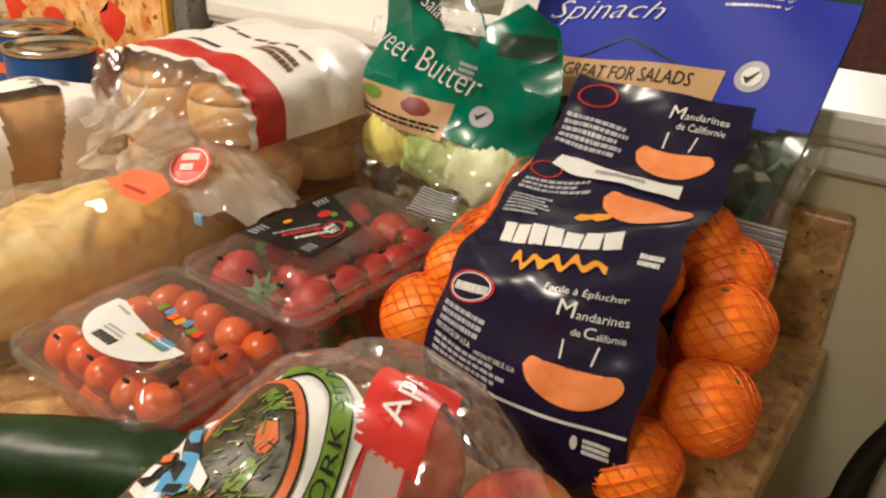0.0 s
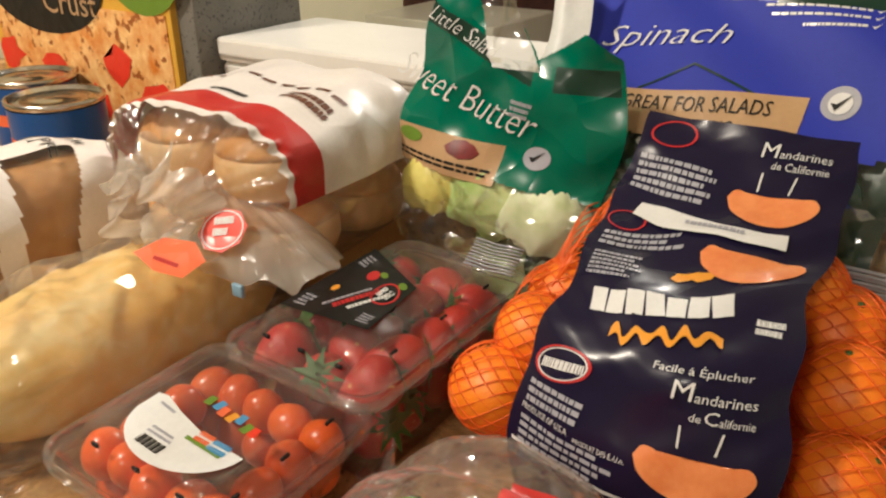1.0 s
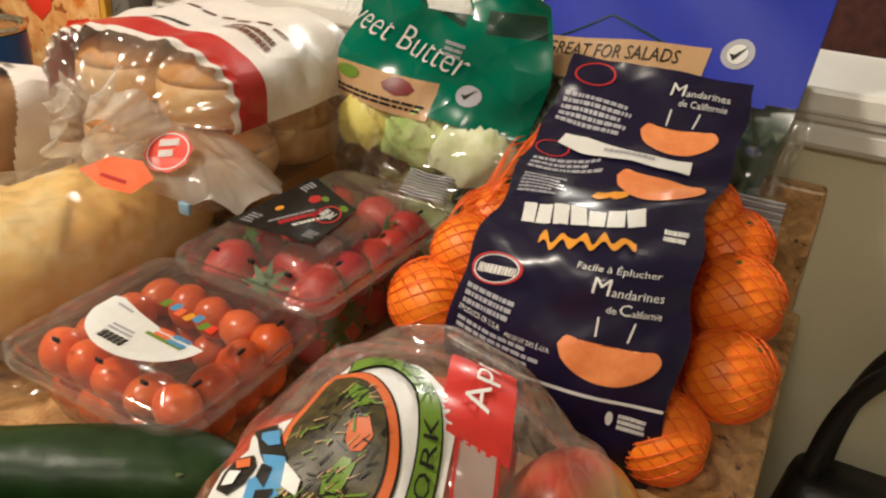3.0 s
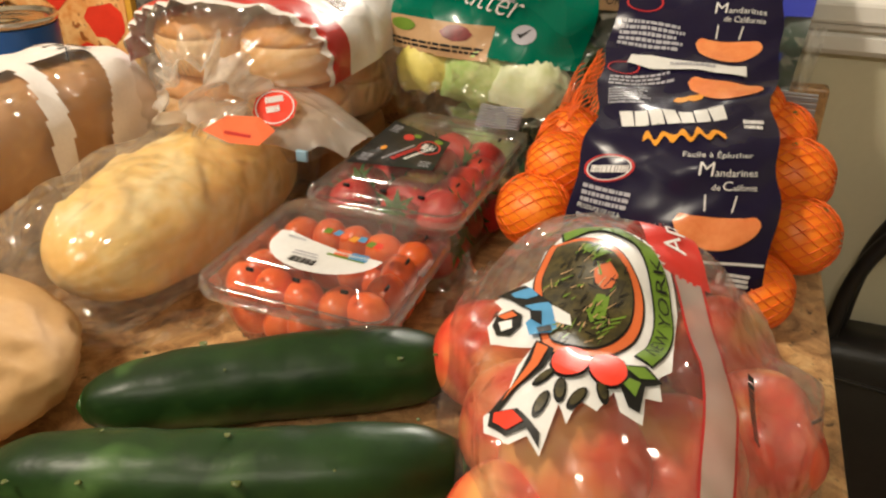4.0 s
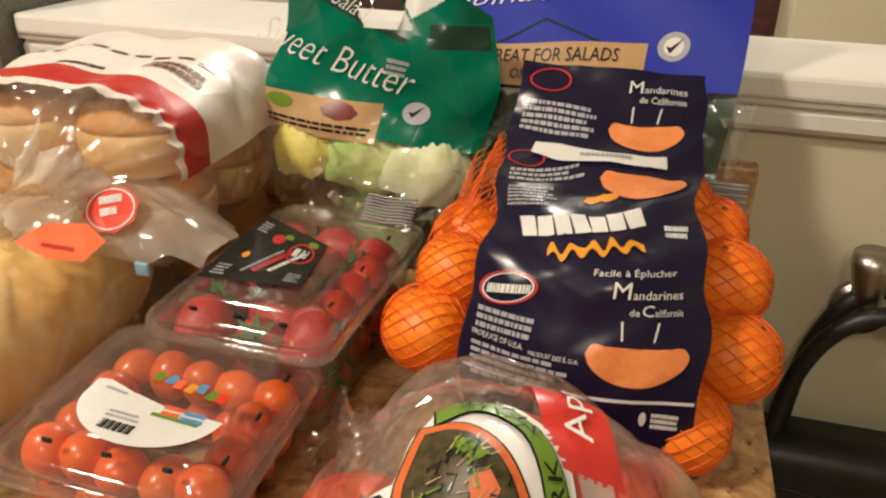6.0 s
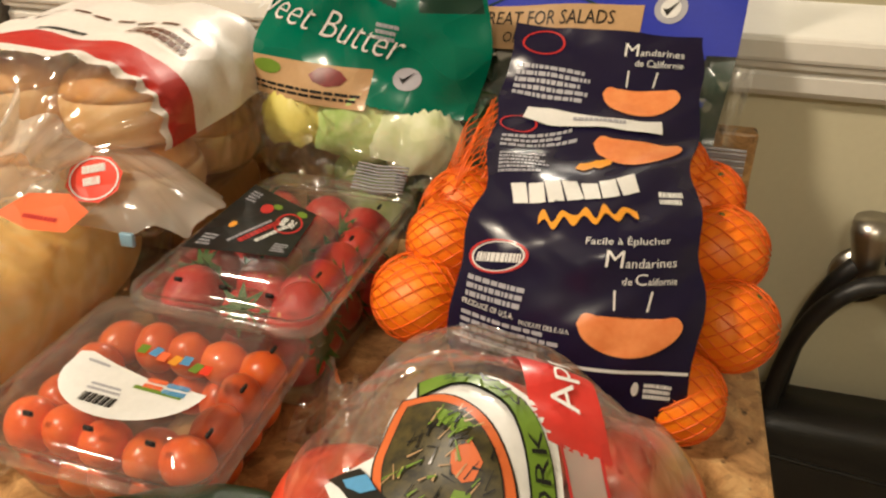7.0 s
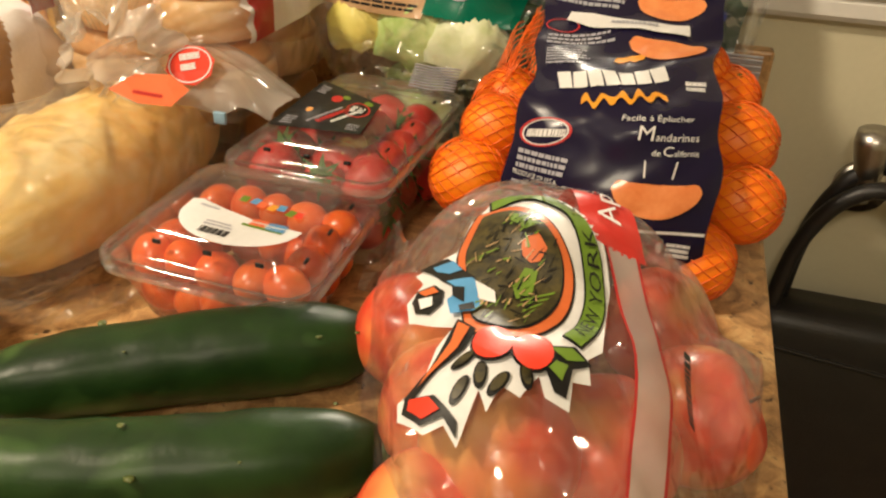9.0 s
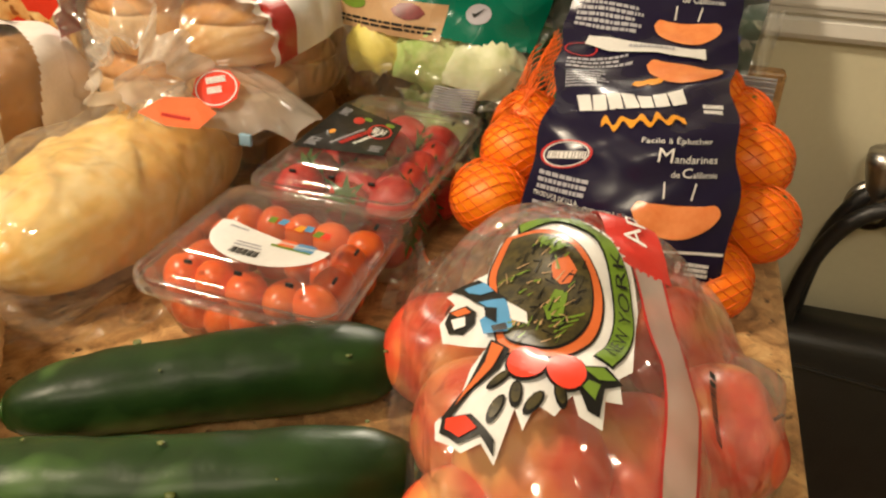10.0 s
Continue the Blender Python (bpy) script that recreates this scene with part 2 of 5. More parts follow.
WOOD = surface("dark_red_wood", (0.10, 0.03, 0.015), (0.16, 0.055, 0.025), 12.0, 0.35, 0.1)


# ---- curved sheets ----
def spline(rows, s):
    """A smooth curve through the rows, s from 0 to len(rows) - 1."""
    n = len(rows) - 1
    i = min(max(int(s), 0), n - 1)
    f = s - i
    p1, p2 = np.array(rows[i], float), np.array(rows[i + 1], float)
    p0 = np.array(rows[i - 1], float) if i else 2 * p1 - p2
    p3 = np.array(rows[i + 2], float) if i + 2 <= n else 2 * p2 - p1
    return p1 + 0.5 * f * (p2 - p0 + f * (2 * p0 - 5 * p1 + 4 * p2 - p3 + f * (3 * (p1 - p2) + p3 - p0)))


class Sheet:
    """A sheet of film: stations from bottom to top, each with left x, right x, y, z and the y by which the sides lie further back."""

    def __init__(self, rows, ripple=None, tilt=0.0):
        self.rows, self.ripple, self.tilt, self.n = rows, ripple, tilt, len(rows) - 1

    def base(self, u, s):
        xl, xr, y, z, back = spline(self.rows, s)
        return np.array((xl + (xr - xl) * u, y + back * (2 * u - 1) ** 2 + self.tilt * (u - 0.5), z))

    def at(self, u, s, lift=0.0):
        p, e = self.base(u, s), 0.02
        a = self.base(u + e, s) - self.base(u - e, s)
        b = self.base(u, min(s + e, self.n)) - self.base(u, max(s - e, 0))
        nor = np.cross(a, b)
        nor = nor / (np.linalg.norm(nor) + 1e-12)
        return p + nor * (lift + (self.ripple(u, s) if self.ripple else 0.0))


LABEL = Sheet([(0.128, 0.253, 0.306, 0.000, 0.01), (0.116, 0.256, 0.297, 0.062, 0.012), (0.117, 0.254, 0.309, 0.107, 0.018),
               (0.123, 0.249, 0.331, 0.136, 0.022), (0.117, 0.242, 0.375, 0.148, 0.022), (0.113, 0.245, 0.425, 0.161, 0.015),
               (0.113, 0.243, 0.462, 0.182, 0.008), (0.115, 0.242, 0.490, 0.207, 0.004)])
SPINACH = Sheet([(0.016, 0.250, 0.502, 0.002, 0.01), (0.011, 0.256, 0.486, 0.060, 0.02), (0.008, 0.260, 0.492, 0.130, 0.02),
                 (0.004, 0.268, 0.543, 0.187, 0.008), (0.002, 0.272, 0.594, 0.245, 0.003), (0.002, 0.272, 0.624, 0.280, 0.002), (0.002, 0.272, 0.648, 0.306, 0.0)], tilt=-0.034)
BUTTER = Sheet([(-0.078, 0.058, 0.452, 0.084, 0.012), (-0.100, 0.072, 0.468, 0.104, 0.02), (-0.102, 0.082, 0.482, 0.135, 0.022),
                (-0.097, 0.091, 0.494, 0.180, 0.02), (-0.082, 0.085, 0.504, 0.226, 0.012), (-0.066, 0.072, 0.512, 0.272, 0.004)])


# ---- building helpers ----
def finish(bm, name, material, smooth=True):
    me = bpy.data.meshes.new(name)
    bmesh.ops.recalc_face_normals(bm, faces=bm.faces)
    bm.to_mesh(me)
    bm.free()
    for p in me.polygons:
        p.use_smooth = smooth
    me.materials.append(material)
    return me


def part(name, bm, material, parent, label="", smooth=True):
    ob = new(name, finish(bm, name, material, smooth))
    ob.parent = parent
    return tagged(ob, label)


def thing(name, label, category, group="", at=(0, 0, 0)):
    ob = new(name)
    ob.empty_display_size = 0.02
    ob.location = at
    return tagged(ob, label, category, group)


def structure(name, bm, material, label, category, smooth=False):
    return tagged(new(name, finish(bm, name, material, smooth)), label, category, "", "structure")


def box(bm, x0, x1, y0, y1, z0, z1, bevel=0.0):
    made = bmesh.ops.create_cube(bm, size=1.0, matrix=Matrix.Translation(((x0 + x1) / 2, (y0 + y1) / 2, (z0 + z1) / 2)) @ Matrix.Diagonal((x1 - x0, y1 - y0, z1 - z0, 1)))
    if bevel:
        edges = list({e for v in made["verts"] for e in v.link_edges})
        bmesh.ops.bevel(bm, geom=edges, offset=bevel, segments=2, profile=0.5, affect="EDGES")
    return bm


def boxed(*a, bevel=0.0):
    return box(bmesh.new(), *a, bevel=bevel)


def loft(bm, rings, close=True, cap=True):
    """Joins rings of points of one length into a skin."""
    rows = [[bm.verts.new(p) for p in ring] for ring in rings]
    n = len(rows[0])
    for a, b in zip(rows, rows[1:]):
        for i in range(n if close else n - 1):
            j = (i + 1) % n
            bm.faces.new((a[i], a[j], b[j], b[i]))
    if cap and close:
        bm.faces.new(rows[0][::-1])
        bm.faces.new(rows[-1])
    return rows


def tube(bm, points, radius, sides=6):
    """A round cord along the points; radius is one number or one for each point."""
    pts = [Vector(p) for p in points]
    rings, side = [], None
    for i, p in enumerate(pts):
        way = (pts[min(i + 1, len(pts) - 1)] - pts[max(i - 1, 0)]).normalized()
        side = way.orthogonal() if side is None else (side - way * side.dot(way))
        side.normalize()
        up = way.cross(side)
        r = radius[i] if isinstance(radius, (list, tuple)) else radius
        rings.append([p + (side * math.cos(a) + up * math.sin(a)) * r for a in (2 * math.pi * k / sides for k in range(sides))])
    loft(bm, rings)
    return bm


def wob(p, scale, amount, seed=0.0):
    return noise.noise(Vector(p) * scale + Vector((seed, seed * 1.7, -seed))) * amount


def ball(bm, centre, r, squash=1.0, seg=20, rings=14, rough=0.0, seed=0.0):
    made = bmesh.ops.create_uvsphere(bm, u_segments=seg, v_segments=rings, radius=1.0)
    for v in made["verts"]:
        d = v.co.copy()
        k = r * (1 + wob(d, 1.3, rough, seed))
        v.co = Vector((d.x * k, d.y * k, d.z * k * squash)) + Vector(centre)
    return bm


def outline(points):
    """A flat polygon, cut fine enough to follow a bent sheet."""
    bm = bmesh.new()
    bm.faces.new([bm.verts.new((x, y, 0)) for x, y in points])
    bmesh.ops.triangulate(bm, faces=bm.faces)
    return bm


def refine(bm, size):
    for _ in range(5):
        long = [e for e in bm.edges if e.calc_length() > size]
        if not long or len(bm.faces) > 6000:
            break
        bmesh.ops.subdivide_edges(bm, edges=long, cuts=1)
        bmesh.ops.triangulate(bm, faces=bm.faces)
    return bm


def lettering(words, size, thin=0.0, lean=0.0):
    """Words in the built-in font as a flat mesh round the origin, with the width and height they take."""
    data = bpy.data.curves.new("words", "FONT")
    data.body, data.size, data.resolution_u, data.offset, data.shear = words, size, 2, -thin, lean
    ob = new("words", data)
    bpy.context.view_layer.update()
    me = bpy.data.meshes.new_from_object(ob.evaluated_get(bpy.context.evaluated_depsgraph_get()))
    bm = bmesh.new()
    bm.from_mesh(me)
    bpy.data.objects.remove(ob)
    bpy.data.meshes.remove(me)
    bpy.data.curves.remove(data)
    return bm


def fit_box(bm, width, height):
    """Scales a flat mesh to a box from 0, 0 to width, height."""
    xs, ys = [v.co.x for v in bm.verts], [v.co.y for v in bm.verts]
    x0, y0, w, h = min(xs), min(ys), max(xs) - min(xs) or 1, max(ys) - min(ys) or 1
    for v in bm.verts:
        v.co = Vector(((v.co.x - x0) / w * width, (v.co.y - y0) / h * height, 0))
    return bm


def mapped(bm, place):
    """Moves each flat point x, y to place(x, y)."""
    for v in bm.verts:
        v.co = Vector(place(v.co.x, v.co.y))
    return bm


def on_sheet(sheet, corner, across, up, lift):
    """A map from a unit square to the sheet: corner, and the steps along both sides, in u and s."""
    def place(x, y):
        return sheet.at(corner[0] + x * across[0] + y * up[0], corner[1] + x * across[1] + y * up[1], lift)
    return place


def ellipse(cx, cy, rx, ry, n=32, a0=0.0, a1=360.0):
    return [(cx + rx * math.cos(radians(a0 + (a1 - a0) * k / n)), cy + ry * math.sin(radians(a0 + (a1 - a0) * k / n))) for k in range(n + (a1 - a0 < 359))]


def ring_shape(cx, cy, rx, ry, inner, n=40):
    bm = bmesh.new()
    a = [bm.verts.new((x, y, 0)) for x, y in ellipse(cx, cy, rx, ry, n)]
    b = [bm.verts.new((x, y, 0)) for x, y in ellipse(cx, cy, rx * inner, ry * inner, n)]
    for i in range(n):
        bm.faces.new((a[i], a[(i + 1) % n], b[(i + 1) % n], b[i]))
    return bm


def bars(rows, width, height, gap=0.45, ragged=0.25, seed=1):
    """Lines of small print as plain bars."""
    bm, rnd = bmesh.new(), random.Random(seed)
    step = height / rows
    for r in range(rows):
        x, end = 0.0, width * (1 - rnd.random() * ragged)
        while x < end - 0.02 * width:
            w = min(end - x, width * rnd.uniform(0.03, 0.11))
            y = height - (r + 1) * step
            bm.faces.new([bm.verts.new(p) for p in ((x, y, 0), (x + w, y, 0), (x + w, y + step * (1 - gap), 0), (x, y + step * (1 - gap), 0))])
            x += w + width * 0.016
    return bm


def sheet_parts(point, nu, ns, s_end, kinds, classify, u0=0.0, u1=1.0):
    """Cuts one sheet into a mesh for each kind of print."""
    made = {k: (bmesh.new(), {}) for k in kinds}
    grid = {}

    def vert(k, i, j):
        bm, seen = made[k]
        if (i, j) not in seen:
            if (i, j) not in grid:
                grid[i, j] = point(u0 + (u1 - u0) * i / nu, s_end * j / ns)
            seen[i, j] = bm.verts.new(grid[i, j])
        return seen[i, j]
    for i in range(nu):
        for j in range(ns):
            k = classify(u0 + (u1 - u0) * (i + 0.5) / nu, s_end * (j + 0.5) / ns)
            if k:
                made[k][0].faces.new((vert(k, i, j), vert(k, i + 1, j), vert(k, i + 1, j + 1), vert(k, i, j + 1)))
    return {k: bm for k, (bm, _) in made.items()}


# ---- the room ----
structure("floor", boxed(-2.0, 2.0, -2.2, 3.2, -0.95, -0.9), FLOORING, "brown vinyl floor of the kitchen", "floor")
structure("ceiling", boxed(-2.0, 2.0, -2.2, 3.2, 1.5, 1.55), WHITE, "white painted ceiling", "ceiling")
structure("wall_left", boxed(-2.0, -1.9, -2.2, 3.2, -0.9, 1.5), WALL, "beige painted wall", "wall")
structure("wall_right", boxed(1.9, 2.0, -2.2, 3.2, -0.9, 1.5), WALL, "beige painted wall", "wall")
structure("wall_behind", boxed(-1.9, 1.9, -2.2, -2.1, -0.9, 1.5), WALL, "beige painted wall", "wall")
structure("wall_far", boxed(-1.9, 1.9, 3.1, 3.2, -0.9, 1.5), WALL, "beige painted wall of the next room", "wall")
structure("wall_low", boxed(-0.43, 1.9, 0.62, 0.735, -0.9, 0.168), WALL, "beige painted half wall under a white ledge", "wall")
structure("wall_beside", boxed(-1.9, -0.497, 0.62, 0.735, -0.9, 1.5), WALL, "beige painted wall beside the opening", "wall")
ledge = structure("ledge", boxed(-0.428, 1.9, 0.597, 0.765, 0.168, 0.189, bevel=0.004), WHITE, "white painted ledge on the half wall", "ledge")
bm = bmesh.new()
profile = [(0.620, 0.138), (0.610, 0.139), (0.606, 0.144), (0.605, 0.156), (0.609, 0.159), (0.609, 0.162), (0.602, 0.163), (0.600, 0.168), (0.620, 0.168)]
loft(bm, [[(x, y, z) for y, z in profile] for x in (-0.428, 1.9)])
structure("trim", bm, WHITE, "white moulding under the ledge", "moulding")
for x0, x1 in ((-0.497, -0.466), (-0.462, -0.432)):
    structure("trim_upright", boxed(x0, x1, 0.575, 0.74, 0.0, 1.5, bevel=0.002), GREY, "grey speckled upright board at the end of the ledge", "upright board")
bm = boxed(-1.88, 0.311, -0.02, 0.60, -0.04, 0.0, bevel=0.004)
counter = structure("countertop", bm, LAMINATE, "speckled brown laminate countertop", "countertop")
bm = boxed(-1.88, 0.303, 0.600, 0.6195, -0.0395, 0.108, bevel=0.003)
structure("backsplash", bm, LAMINATE, "speckled brown laminate backsplash strip", "backsplash")
cupboard = thing("base_cabinet", "brown wooden base cabinet under the countertop", "cabinet")
part("body", boxed(-1.88, 0.29, 0.02, 0.615, -0.9, -0.041), CABINET, cupboard, smooth=False)

# ---- mandarins in their net ----
bag = thing("mandarin_bag", "orange net bag of mandarins with a navy printed band", "net bag")
SPOTS = [(0.288, 0.372, 0.062), (0.279, 0.415, 0.090), (0.266, 0.452, 0.108), (0.262, 0.336, 0.029), (0.100, 0.358, 0.056), (0.112, 0.388, 0.084),
         (0.113, 0.432, 0.090), (0.205, 0.345, 0.029), (0.150, 0.348, 0.030), (0.170, 0.352, 0.086), (0.228, 0.352, 0.086), (0.130, 0.405, 0.030),
         (0.185, 0.402, 0.030), (0.242, 0.395, 0.030), (0.165, 0.410, 0.110), (0.222, 0.410, 0.110), (0.150, 0.460, 0.030), (0.210, 0.458, 0.030),
         (0.266, 0.452, 0.045), (0.190, 0.450, 0.080), (0.240, 0.455, 0.125)]


def net_on(bm, c, r, turn):
    """Two crossed families of cords on a ball."""
    for hand in (1, -1):
        for k in range(18):
            pts = []
            for i in range(15):
                lat = radians(-72 + 144 * i / 14)
                lon = radians(k * 360 / 18) + hand * (i / 14) * radians(105) + turn
                d = Vector((math.sin(lat), math.cos(lat) * math.cos(lon), math.cos(lat) * math.sin(lon)))
                pts.append(Vector(c) + d * (r + 0.0004))
            tube(bm, pts, 0.0006, 3)


SPOTS = [(x - 0.018 + 0.008 * min(max((x - 0.12) / 0.12, 0), 1), y - 0.004, z) for x, y, z in SPOTS]
net = bmesh.new()
for n, c in enumerate(SPOTS):
    r = 0.0285 + 0.0016 * math.sin(n * 2.1)
    one = thing("mandarin", "ripe orange mandarin in the net bag", "mandarin", "mandarins in the net bag", c)
    bm = ball(bmesh.new(), (0, 0, 0), r, 0.93, 28, 18, 0.05, n)
    part("peel", bm, PEEL, one)
    bm = ball(bmesh.new(), (0, 0, r * 0.915), 0.0022, 0.5, 8, 5)
    part("stem_button", bm, LEAF, one)
    one.rotation_euler = (0.5 * math.sin(n * 3.3), 0.5 * math.cos(n * 1.9), n)
    if n not in (7, 8, 11, 12, 13, 16, 17):
        net_on(net, c, r, n * 0.7)
part("net", net, NET, bag, "orange plastic netting")
# the gathered, empty net towards the top
bm = bmesh.new()
for hand in (0, 1):
    for k in range(13):
        a, b = k / 12, (k + (3 if hand else -3)) / 12
        p, q = Vector((0.070 + 0.05 * a, 0.396 + 0.012 * math.sin(a * 3), 0.098 + 0.035 * a)), Vector((0.100 + 0.03 * b, 0.472 + 0.01 * b, 0.150 + 0.015 * b))
        tube(bm, [p.lerp(q, i / 8) + Vector((0, 0, 0.006 * math.sin(i * 1.2 + k))) for i in range(9)], 0.0005, 4)
part("gathered_net", bm, NET, bag)


def label_ripple(u, s):
    return 0.0002 * math.sin(u * 33 + 5 * math.sin(s * 2.3)) * math.sin(s * 9 + u * 4) + 0.0011 * math.sin(s * 5.2 + 1.5 * math.sin(u * 4)) * min(1, abs(s - 1.2)) + 0.0012 * math.sin(u * 9 + s * 3.1) + 0.0004 * math.sin(u * 21 - s * 7)


LABEL.ripple = label_ripple
bm = sheet_parts(lambda u, s: LABEL.at(u + 0.012 * math.sin(s * 4.3), s), 60, 110, 7.0, ("navy",), lambda u, s: "navy")["navy"]
band = part("printed_band", bm, NAVY, bag, "glossy navy blue plastic band with printing")


def stamp(bm, corner, across, up, material, name, parent, sheet, lift=0.0007, size=0.09):
    """Prints a flat mesh (in a unit square) on a sheet."""
    refine(bm, size)
    return part(name, mapped(bm, on_sheet(sheet, corner, across, up, lift)), material, parent)


def word(text, corner, across, up, material, parent, sheet, lift=0.0017, thin=0.0, lean=0.0):
    return stamp(fit_box(lettering(text, 1.0, thin, lean), 1, 1), corner, across, up, material, "printed_text", parent, sheet, lift, 0.5)


def segment_shape():
    """A mandarin segment, a broad smile with upturned round ends, in a unit square."""
    pts = [(0.0, 0.72), (0.08, 0.38), (0.28, 0.08), (0.5, 0.0), (0.72, 0.08), (0.92, 0.38), (1.0, 0.72), (0.94, 0.97), (0.82, 0.96), (0.68, 0.79), (0.5, 0.72), (0.32, 0.79), (0.18, 0.96), (0.06, 0.97)]
    return outline([tuple(spline(pts + pts[:1], k / 4)) for k in range(56)])


# band prints, bottom to top
stamp(fit_box(outline([(0, 0), (1, 0), (1, 1), (0, 1)]), 1, 1), (0.02, 1.04), (0.96, -0.04), (0.0, 0.04), INK_GLARE_WHITE, "printed_line", band, LABEL)
stamp(fit_box(bars(3, 1, 1, 0.3, 0.1, 3), 1, 1), (0.82, 0.72), (0.11, -0.02), (0.0, 0.17), INK_GLARE_WHITE, "printed_mark", band, LABEL)
stamp(outline(ellipse(0.5, 0.5, 0.5, 0.5, 16)), (0.77, 0.74), (0.03, 0), (0, 0.17), INK_GLARE_WHITE, "printed_mark", band, LABEL)
stamp(segment_shape(), (0.53, 1.20), (0.40, 0.0), (0.0, 0.50), INK_ORANGE, "printed_segment", band, LABEL, 0.0009)
for x in (0.665, 0.79):
    stamp(fit_box(outline([(0, 0), (1, 0), (1, 1), (0, 1)]), 1, 1), (x, 1.76), (0.008, 0), (0.012 if x > 0.7 else -0.006, 0.26), INK_GLARE_WHITE, "printed_line", band, LABEL)
word("Facile à Éplucher", (0.52, 2.62), (0.345, 0.03), (0.0, 0.17), INK_GLARE_WHITE, band, LABEL)
word("M", (0.61, 2.34), (0.07, 0.0), (0.0, 0.24), INK_GLARE_WHITE, band, LABEL)
word("andarines", (0.69, 2.34), (0.2, 0.0), (0.0, 0.13), INK_GLARE_WHITE, band, LABEL)
word("de", (0.685, 2.1), (0.04, 0.0), (0.0, 0.1), INK_GLARE_WHITE, band, LABEL)
word("C", (0.735, 2.1), (0.045, 0.0), (0.0, 0.16), INK_GLARE_WHITE, band, LABEL)
word("alifornie", (0.785, 2.1), (0.11, 0.0), (0.0, 0.1), INK_GLARE_WHITE, band, LABEL)
stamp(ring_shape(0.5, 0.5, 0.5, 0.5, 0.90), (0.04, 1.83), (0.26, 0.22), (0.0, 0.50), INK_RED, "printed_ring", band, LABEL)
stamp(ring_shape(0.5, 0.5, 0.5, 0.5, 0.93), (0.055, 1.86), (0.23, 0.21), (0.0, 0.44), INK_GLARE_WHITE, "printed_ring", band, LABEL)
stamp(fit_box(bars(1, 1, 1, 0.0, 0.0, 4), 1, 1), (0.08, 2.02), (0.19, 0.17), (0.0, 0.13), INK_GLARE_WHITE, "printed_mark", band, LABEL)
stamp(fit_box(bars(3, 1, 1, 0.4, 0.3, 5), 1, 1), (0.06, 1.56), (0.25, 0.03), (0.0, 0.27), INK_GREY, "small_print", band, LABEL)
word("PRODUCE OF U.S.A.", (0.055, 1.46), (0.23, 0.0), (0.0, 0.07), INK_GLARE_WHITE, band, LABEL)
word("PRODUIT DES É.-U.A.", (0.31, 1.42), (0.2, 0.0), (0.0, 0.07), INK_GLARE_WHITE, band, LABEL)
stamp(fit_box(bars(5, 1, 1, 0.45, 0.25, 6), 1, 1), (0.05, 0.98), (0.42, 0.0), (0.0, 0.40), INK_GREY, "small_print", band, LABEL)


def blocks(count, seed, lean=0.0):
    """A brand mark as a row of plain shapes, in a unit square."""
    bm = bmesh.new()
    for k in range(count):
        for f in plain_mark(seed * 10 + k):
            bm.faces.new([bm.verts.new(((k + x * 0.9) / count, y, 0)) for x, y in f])
    return bm


def plain_mark(seed):
    """Strokes of one abstract mark: an upright and one or two bars, no letter."""
    rnd = random.Random(seed)
    side = rnd.choice((0.0, 0.55))
    out = [[(side, 0.0), (side + 0.36, 0.0), (side + 0.42, 1.0), (side + 0.06, 1.0)]]
    for _ in range(rnd.choice((1, 2))):
        y = rnd.choice((0.0, 0.36, 0.72))
        out.append([(0.02, y), (0.92, y + 0.04), (0.95, y + 0.28), (0.05, y + 0.24)])
    return out


def brand_block(k, count):
    """One plain rounded block of a brand mark, in a unit square."""
    cut = [(0.02, 0.0), (0.36, 0.0), (0.46, 0.34), (0.62, 0.02), (0.96, 0.0), (1.0, 0.96), (0.70, 1.0), (0.30, 0.98), (0.0, 1.0)]
    if k % 2:
        cut = [(x, 1 - y) for x, y in cut][::-1]
    lean = 0.10 * math.sin(k * 1.7)
    return outline([((k + 0.03 + 0.92 * x + lean * (y - 0.5)) / count, y * (1.0 - 0.10 * (k % 3 == 1))) for x, y in cut])


for k in range(7):
    stamp(brand_block(k, 7), (0.16, 3.08), (0.60, 0.56), (-0.02, 0.36), INK_GLARE_WHITE, "brand_mark", band, LABEL, 0.0009)
# the amber line of the mark, one swinging brush stroke
line = [(k / 60, 0.5 + 0.26 * math.sin(k * 0.50) * (0.75 + 0.25 * math.sin(k * 0.21))) for k in range(61)]
swing = [(x, y + 0.17 + 0.05 * math.sin(x * 40)) for x, y in line] + [(x, y - 0.15 - 0.05 * math.sin(x * 40)) for x, y in line[::-1]]
stamp(outline(swing), (0.30, 2.70), (0.44, 0.38), (-0.01, 0.42), INK_YELLOW, "brand_mark", band, LABEL, 0.0014, 0.06)
for x, s in ((0.46, 4.05), (0.54, 4.12)):
    stamp(outline([(0, 0.2), (0.35, 0), (0.8, 0.3), (1, 1), (0.55, 0.75), (0.15, 0.7)]), (x, s), (0.1, 0.02), (0.0, 0.24), INK_YELLOW, "printed_flame", band, LABEL)
stamp(fit_box(bars(2, 1, 1, 0.3, 0.1, 8), 1, 1), (0.84, 3.42), (0.10, -0.1), (0.0, 0.22), INK_GLARE_WHITE, "printed_mark", band, LABEL)
stamp(fit_box(bars(6, 1, 1, 0.4, 0.3, 9), 1, 1), (0.07, 3.56), (0.26, 0.28), (0.0, 0.44), INK_GREY, "small_print", band, LABEL)
stamp(fit_box(bars(3, 1, 1, 0.4, 0.2, 10), 1, 1), (0.06, 4.14), (0.38, 0.45), (0.0, 0.28), INK_GREY, "small_print", band, LABEL)
